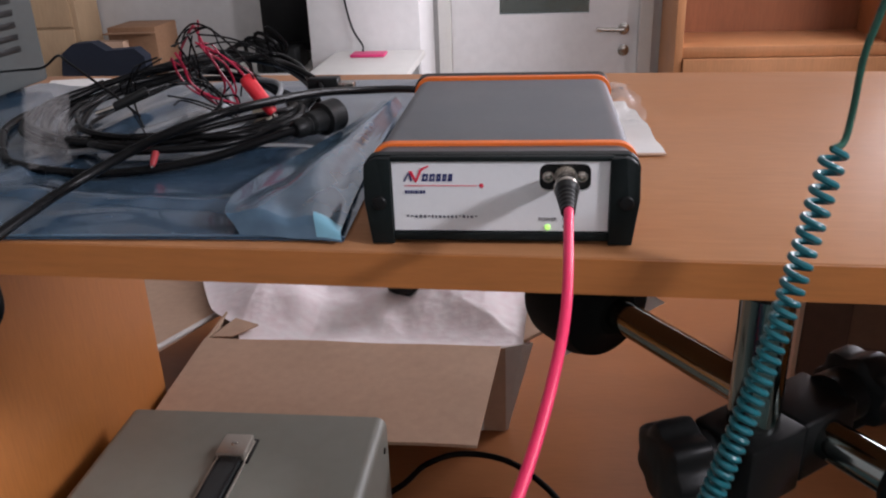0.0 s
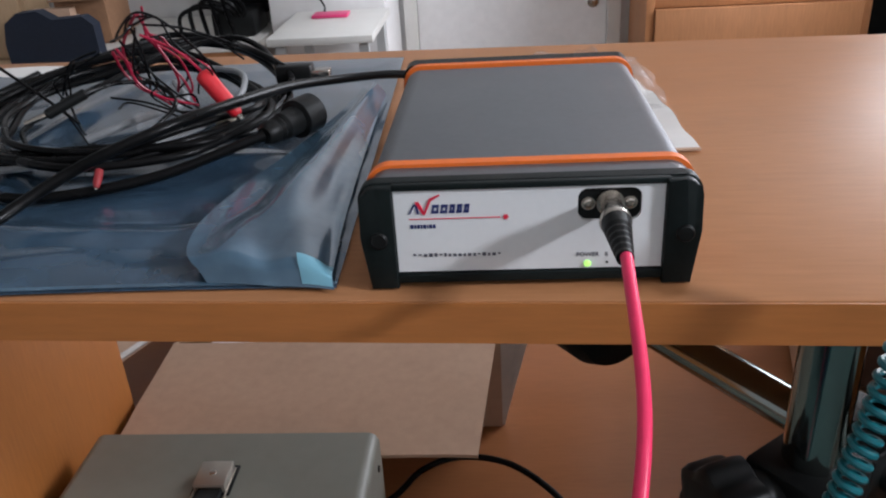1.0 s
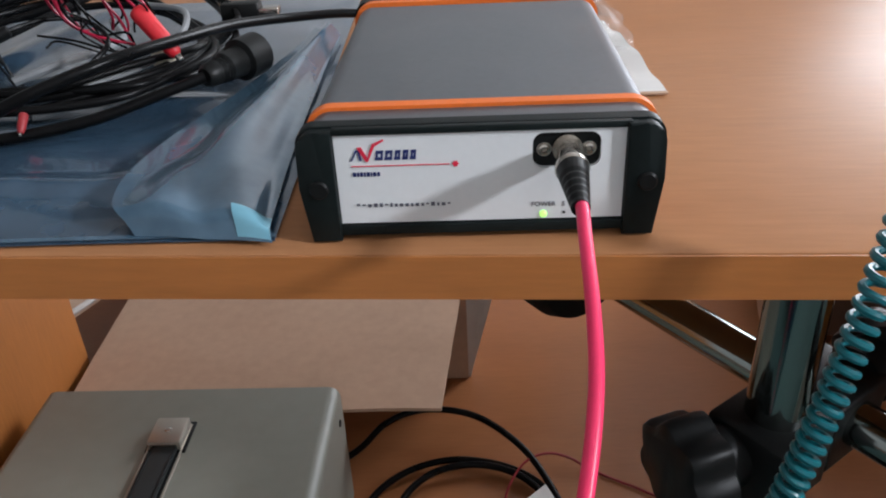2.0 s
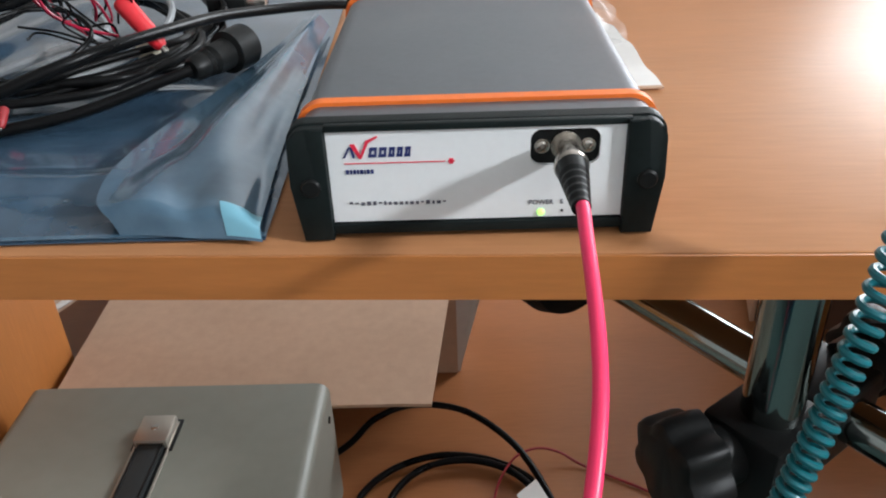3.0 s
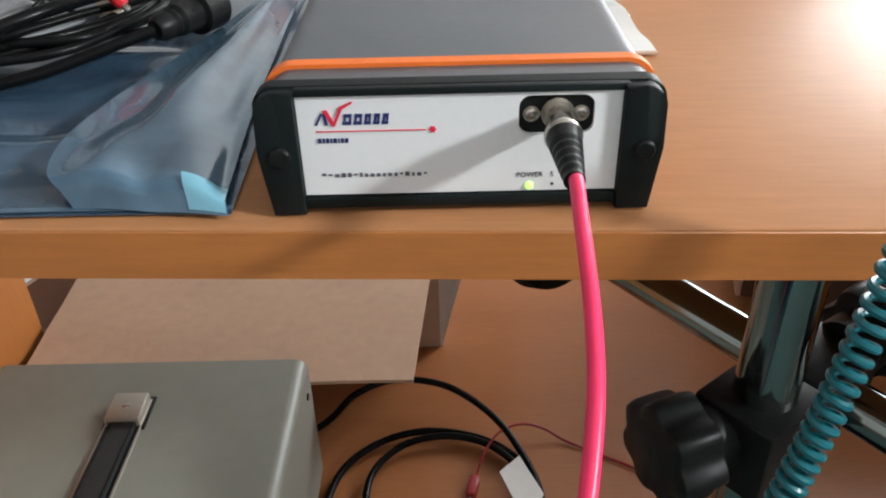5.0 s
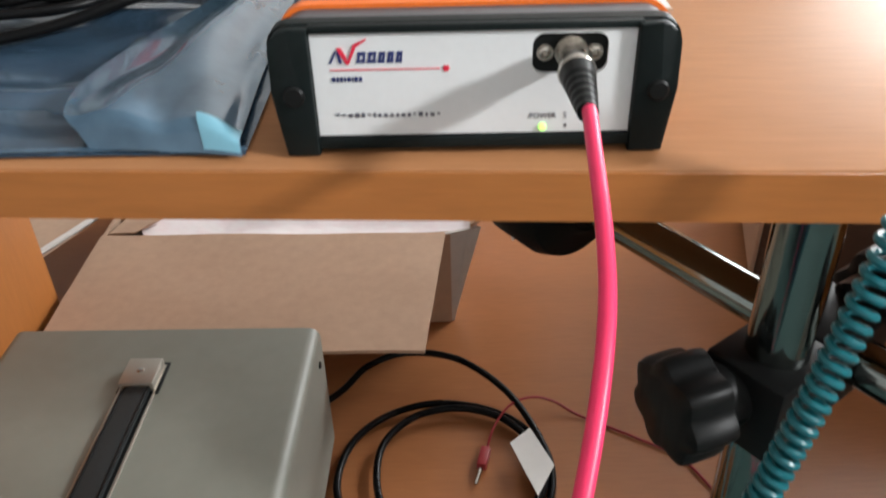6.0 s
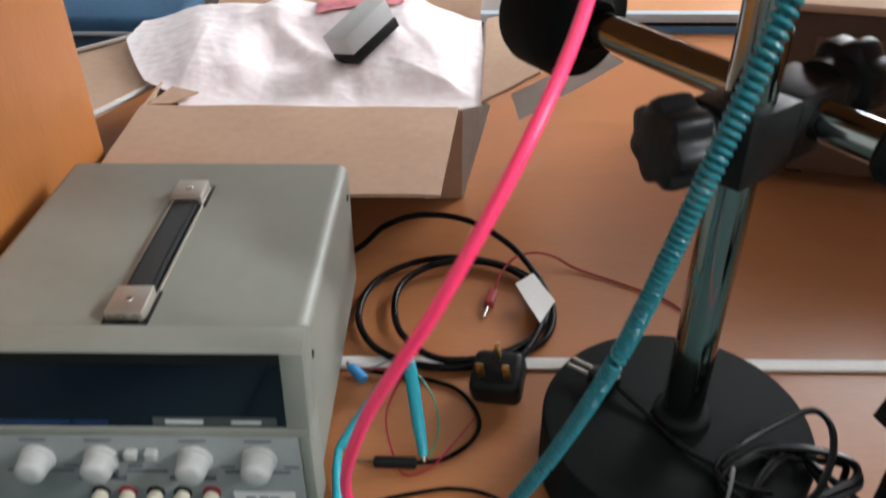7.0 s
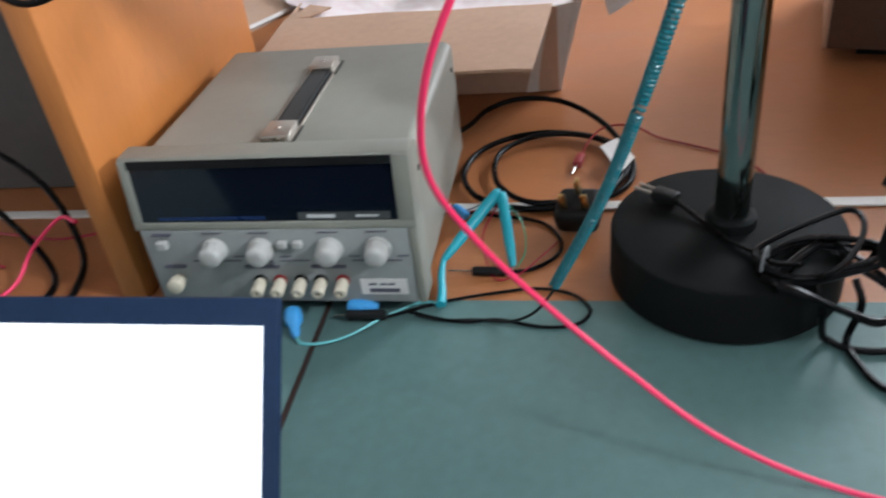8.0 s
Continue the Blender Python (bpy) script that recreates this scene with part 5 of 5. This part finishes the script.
HANK_B = [(0.1573, 0.2862, 0.062), (0.188, 0.310, 0.064), (0.2207, 0.3083, 0.068), (0.2476, 0.2988, 0.068), (0.2457, 0.2864, 0.065), (0.2187, 0.2735, 0.064), (0.1845, 0.2608, 0.062), (0.1637, 0.2671, 0.061)]
HANK_C = [(0.1672, 0.2642, 0.062), (0.2092, 0.3126, 0.062), (0.2294, 0.2879, 0.064), (0.250, 0.2727, 0.052), (0.2536, 0.2556, 0.040), (0.2404, 0.242, 0.038), (0.215, 0.2428, 0.046), (0.1823, 0.2462, 0.061)]
for k, base_loop in enumerate((HANK_A, HANK_B, HANK_C, HANK_B, HANK_C, HANK_B)):
    jit = 0.0 if k < 3 else 0.005
    drop = (0, 0, 0, 0.004, 0.005, 0.007, -0.005, -0.004)[k]
    pts = []
    for x, y, z in base_loop:
        on_base = math.hypot(x - BX, y - BY) < 0.110
        pts.append((x + rr.uniform(-jit, jit), y + rr.uniform(-jit, jit), max(0.0612 if on_base else 0.02, z - drop + rr.uniform(0, 0.4 * jit))))
    part("cord", tube(pts, 0.0026, 6, 8, closed=True), "rubber", bun)
part("tie", tube([(0.160 + 0.004 * math.cos(a), 0.279 + 0.010 * math.cos(a), 0.068 + 0.010 * math.sin(a)) for a in (0, 1.05, 2.1, 3.14, 4.2, 5.24)], 0.0012, 4, 6, closed=True), "grey_cable", bun)
part("cord", tube([(0.196, 0.262, 0.060), (0.2000, 0.2540, 0.045), (0.2050, 0.2560, 0.012), (0.2119, 0.2560, 0.0052), (0.2237, 0.2469, 0.0052), (0.2521, 0.2455, 0.0052), (0.2899, 0.2644, 0.0052), (0.32, 0.2922, 0.0052), (0.36, 0.34, 0.0040), (0.40, 0.42, 0.0035)], 0.0030, 8, 8), "rubber", bun)
part("cord", tube([(0.225, 0.268, 0.058), (0.2300, 0.2580, 0.040), (0.2240, 0.2560, 0.010), (0.2235, 0.2480, 0.0052), (0.2255, 0.2351, 0.0052), (0.2332, 0.2112, 0.0052), (0.2495, 0.1948, 0.0052), (0.290, 0.165, 0.0052), (0.36, 0.13, 0.0052)], 0.0030, 8, 8), "rubber", bun)

# hand tool beside the stand
tool = thing("desk_microscope", "beige tubular handpiece with a black rubber end", "microscope", (0.29, 0.24, 0.12))
ta, tb = Vector((0.298, 0.262, 0.278)), Vector((0.2515, 0.226, 0.141))
td = (tb - ta).normalized()
part("tube", rod(ta, tb, 0.0255, 40, 0.004), "tool", tool)
part("rubber_end", lathe([(0.0235, 0), (0.028, 0.003), (0.028, 0.034), (0.024, 0.042), (0.018, 0.043)], tb - td * 0.002, td + Vector((0.12, 0.0, 0)), 40), "black_matt", tool, "black rubber end")
part("strap", box(-0.004, 0.004, -0.008, 0.008, -0.020, 0.020, 0.001, turn=Matrix.Translation((0.2420, 0.268, 0.157)) @ Euler((0, radians(22), radians(20))).to_matrix().to_4x4()), "black", tool)
part("bracket", rod(AC + AD * 0.195, ta + Vector((0, 0, -0.01)), 0.010, 16), "black", tool)

# laptop
lap = thing("laptop", "dark blue laptop with a bright white screen", "laptop", (-0.315, 0.0, 0.0027))
LM = Matrix.Translation((-0.303, -0.0745, 0.0150)) @ Euler((radians(52), 0, 0)).to_matrix().to_4x4()
part("lid", box(-0.16, 0.16, 0.0, 0.2325, -0.006, 0.0, 0.0018, turn=LM), "lap", lap)
part("screen", box(-0.150, 0.1505, 0.016, 0.2165, 0.0002, 0.0010, turn=LM), "screen", lap, "glowing white screen")
part("base", box(-0.463, -0.143, -0.295, -0.0745, 0.0030, 0.0145, 0.002), "lap", lap)
part("keyboard", box(-0.445, -0.161, -0.19, -0.10, 0.0146, 0.0156, 0.0004), "black", lap)

# wires beyond the side panel
pw = thing("pink_wire", "pink wires on the bench beyond the side panel", "wire", (-0.52, 0.35, 0.0005))
part("wire", tube([(-0.4900, 0.36, 0.060), (-0.520, 0.375, 0.055), (-0.550, 0.355, 0.030), (-0.560, 0.325, 0.008), (-0.575, 0.29, 0.003)], 0.0022, 8, 8), "pink", pw)
part("wire", tube([(-0.47, 0.41, 0.02), (-0.55, 0.40, 0.012), (-0.62, 0.41, 0.012), (-0.70, 0.43, 0.003), (-0.66, 0.38, 0.003), (-0.60, 0.36, 0.003)], 0.0016, 8, 8), "crimson", pw)
bl = thing("black_lead", "black leads hanging down beyond the side panel", "cable", (-0.5, 0.36, 0.0005))
part("lead", tube([(-0.78, 0.50, 0.10), (-0.66, 0.46, 0.105), (-0.56, 0.42, 0.070), (-0.505, 0.37, 0.02), (-0.490, 0.32, 0.0045), (-0.485, 0.25, 0.0060)], 0.0036, 8, 8), "rubber", bl)
part("lead", tube([(-0.78, 0.46, 0.085), (-0.68, 0.43, 0.080), (-0.58, 0.38, 0.04), (-0.525, 0.34, 0.006), (-0.51, 0.28, 0.0060)], 0.0036, 8, 8), "rubber", bl)
# carton sized and darkened to carry the shade behind the side panel
gp = thing("grey_carton", "grey carton beyond the side panel, coloured dark for the shade there", "carton", (-0.72, 0.62, 0.0005))
part("body", box(-0.95, -0.50, 0.53, 0.80, 0.001, 0.33, 0.003), "carton", gp)
part("lid", box(-0.953, -0.497, 0.527, 0.803, 0.3302, 0.334, 0.001), "card_white", gp)
part("tape", box(-0.56, -0.52, 0.5285, 0.5298, 0.20, 0.3301), "cardboard", gp)

# ---------------------------------------------------------------- far side of the room
cab = thing("white_cabinet", "tall white cabinet against the far wall", "cabinet", (-0.68, 3.25, Z0))
part("body", box(-0.85, -0.42, 3.05, 3.49, Z0 + 0.001, 0.50, 0.004), "door", cab)
part("top", box(-0.86, -0.41, 3.04, 3.495, 0.5005, 0.52, 0.003), "grey_wall", cab)
part("cable", tube([(-0.72, 3.044, 0.50), (-0.705, 3.042, 0.30), (-0.68, 3.041, 0.17), (-0.640, 3.022, 0.105), (-0.620, 2.93, 0.099)], 0.004, 6, 6), "black", cab)
wt = thing("white_table", "white topped side table with a magenta tray", "table", (-0.57, 2.8, Z0))
part("top", box(-0.74, -0.40, 2.55, 3.02, 0.060, 0.085, 0.003), "strip", wt)
for x in (-0.72, -0.45):
    for y in (2.58, 2.97):
        part("leg", box(x, x + 0.03, y, y + 0.03, Z0 + 0.001, 0.0598), "grey_item", wt)
tray = thing("magenta_tray", "magenta plastic tray on the white table", "tray", (-0.59, 2.9, 0.086))
part("tray", box(-0.655, -0.530, 2.86, 2.94, 0.0855, 0.096, 0.003), "magenta", tray)

bk = thing("wooden_bookcase", "open wooden bookcase against the far wall", "bookcase", (1.0, 3.3, Z0))
part("side", box(0.535, 0.565, 3.10, 3.49, Z0 + 0.001, 1.2, 0.002), "far_wood", bk)
part("side", box(1.31, 1.34, 3.10, 3.49, Z0 + 0.001, 1.2, 0.002), "far_wood", bk)
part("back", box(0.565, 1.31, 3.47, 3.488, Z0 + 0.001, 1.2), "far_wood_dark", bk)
part("shelf", box(0.566, 1.309, 3.11, 3.469, 0.020, 0.060, 0.001), "far_wood", bk)
part("shelf", box(0.566, 1.309, 3.11, 3.469, 0.62, 0.645, 0.001), "far_wood", bk)
for a, b in ((0.568, 1.307),):
    part("door", box(a, b, 3.085, 3.108, Z0 + 0.05, 0.018, 0.002), "far_wood", bk)
part("top", box(0.535, 1.34, 3.10, 3.49, 1.2005, 1.225, 0.002), "far_wood", bk)
pl = thing("wall_column", "dark column beside the bookcase", "column", (1.44, 3.3, Z0))
part("column", box(1.36, 1.50, 3.2, 3.49, Z0 + 0.001, 1.6, 0.01), "black_matt", pl)

eq = thing("black_equipment", "black computer equipment on a far table", "equipment", (-1.05, 3.2, 0.0))
part("monitor", box(-1.085, -0.845, 3.20, 3.24, 0.06, 0.42, 0.006), "black", eq)
part("monitor_foot", box(-1.00, -0.92, 3.19, 3.30, 0.0065, 0.0595, 0.004), "black", eq)
part("tower", box(-1.06, -0.90, 3.00, 3.18, 0.008, 0.10, 0.01), "black", eq)
for k in range(5):
    part("lead", tube([(-1.18 + 0.05 * k, 3.0, 0.012), (-1.16 + 0.04 * k, 2.98, 0.10 + 0.02 * k), (-1.05 + 0.03 * k, 2.99, 0.12), (-0.95, 3.02, 0.05)], 0.008, 6, 6), "rubber", eq)
ft = thing("far_table", "wooden far table carrying equipment", "table", (-1.1, 3.2, Z0))
part("top", box(-1.50, -0.87, 2.90, 3.49, -0.025, 0.006, 0.003), "strip", ft)
part("apron", box(-1.50, -0.87, 2.905, 2.925, -0.10, -0.0255), "far_wood", ft)
for x in (-1.48, -0.92):
    part("leg", box(x, x + 0.04, 2.95, 2.99, Z0 + 0.001, -0.0255), "far_wood", ft)
ch = thing("dark_chair", "dark blue upholstered chair at the far table", "chair", (-1.5, 2.4, Z0))
part("backrest", outline([(-1.60, -0.22), (-1.605, 0.10), (-1.590, 0.165), (-1.545, 0.196), (-1.475, 0.200), (-1.430, 0.172), (-1.330, 0.178), (-1.298, 0.150), (-1.292, -0.22)], 2.58, 2.63), "blue_chair", ch)
part("seat", box(-1.66, -1.24, 2.16, 2.58, -0.45, -0.39, 0.02, 3), "blue_chair", ch)
for x in (-1.62, -1.28):
    for y in (2.20, 2.56):
        part("leg", rod((x, y, Z0 + 0.001), (x, y, -0.45), 0.012, 10), "nickel", ch)
dr = thing("drawer_cabinet", "pale wooden drawer cabinet by the far wall", "drawers", (-2.28, 3.4, Z0))
part("body", box(-2.62, -1.925, 3.30, 3.49, Z0 + 0.001, 0.48, 0.004), "far_pale", dr)
for k in range(5):
    f = part("drawer", box(-2.60, -1.945, 3.285, 3.299, -0.84 + 0.25 * k, -0.60 + 0.25 * k, 0.003), "far_pale", dr)
    part("handle", rod((-2.32, 3.275, -0.72 + 0.25 * k), (-2.22, 3.275, -0.72 + 0.25 * k), 0.006, 8), "nickel", f)
bx = thing("far_carton", "brown cardboard carton on top of papers", "carton", (-1.54, 3.1, 0.0))
part("body", box(-1.640, -1.445, 3.00, 3.20, 0.007, 0.192, 0.003), "cardboard_far", bx)
part("flap", box(-1.640, -1.445, 2.960, 2.999, 0.170, 0.174), "cardboard_far", bx)
pp = thing("paper_stack", "stack of papers on a side table", "papers", (-1.65, 2.97, 0.0))
for k in range(5):
    part("paper", box(-1.735 + 0.006 * k, -1.560 + 0.01 * (k % 2), 2.952, 2.998, 0.0065 + 0.028 * k, 0.0340 + 0.028 * k), ("cardboard", "paper", "cardboard_far", "paper", "cardboard")[k], pp)
tb2 = thing("side_table", "wooden side table under the carton", "table", (-1.62, 3.1, Z0))
part("top", box(-1.735, -1.505, 2.95, 3.40, -0.02, 0.006, 0.002), "far_wood", tb2)
part("stand", box(-1.72, -1.54, 3.0, 3.36, Z0 + 0.001, -0.0205), "far_wood", tb2)

oc = thing("office_chair", "blue office chair with metal frame behind the bench", "chair", (-0.8, 1.75, Z0))
part("backrest", box(-1.08, -0.56, 1.60, 1.66, -0.34, 0.06, 0.03, 3), "blue_chair", oc)
part("seat", box(-1.08, -0.56, 1.66, 2.10, -0.46, -0.39, 0.03, 3), "blue_chair", oc)
for x in (-1.02, -0.80, -0.62):
    part("frame_tube", tube([(x, 1.58, 0.05), (x, 1.575, -0.2), (x + 0.02, 1.60, -0.45), (x, 1.7, -0.89)], 0.010, 6, 8), "nickel", oc)
lc = thing("low_cupboard", "low wooden cupboard behind the bench", "cupboard", (0.75, 1.8, Z0))
part("body", box(0.26, 1.20, 1.62, 2.0, Z0 + 0.001, -0.06, 0.003), "far_wood", lc)
for a, b in ((0.265, 0.56), (0.564, 0.86), (0.864, 1.195)):
    part("door", box(a, b, 1.602, 1.619, Z0 + 0.05, -0.065, 0.002), "far_wood", lc)
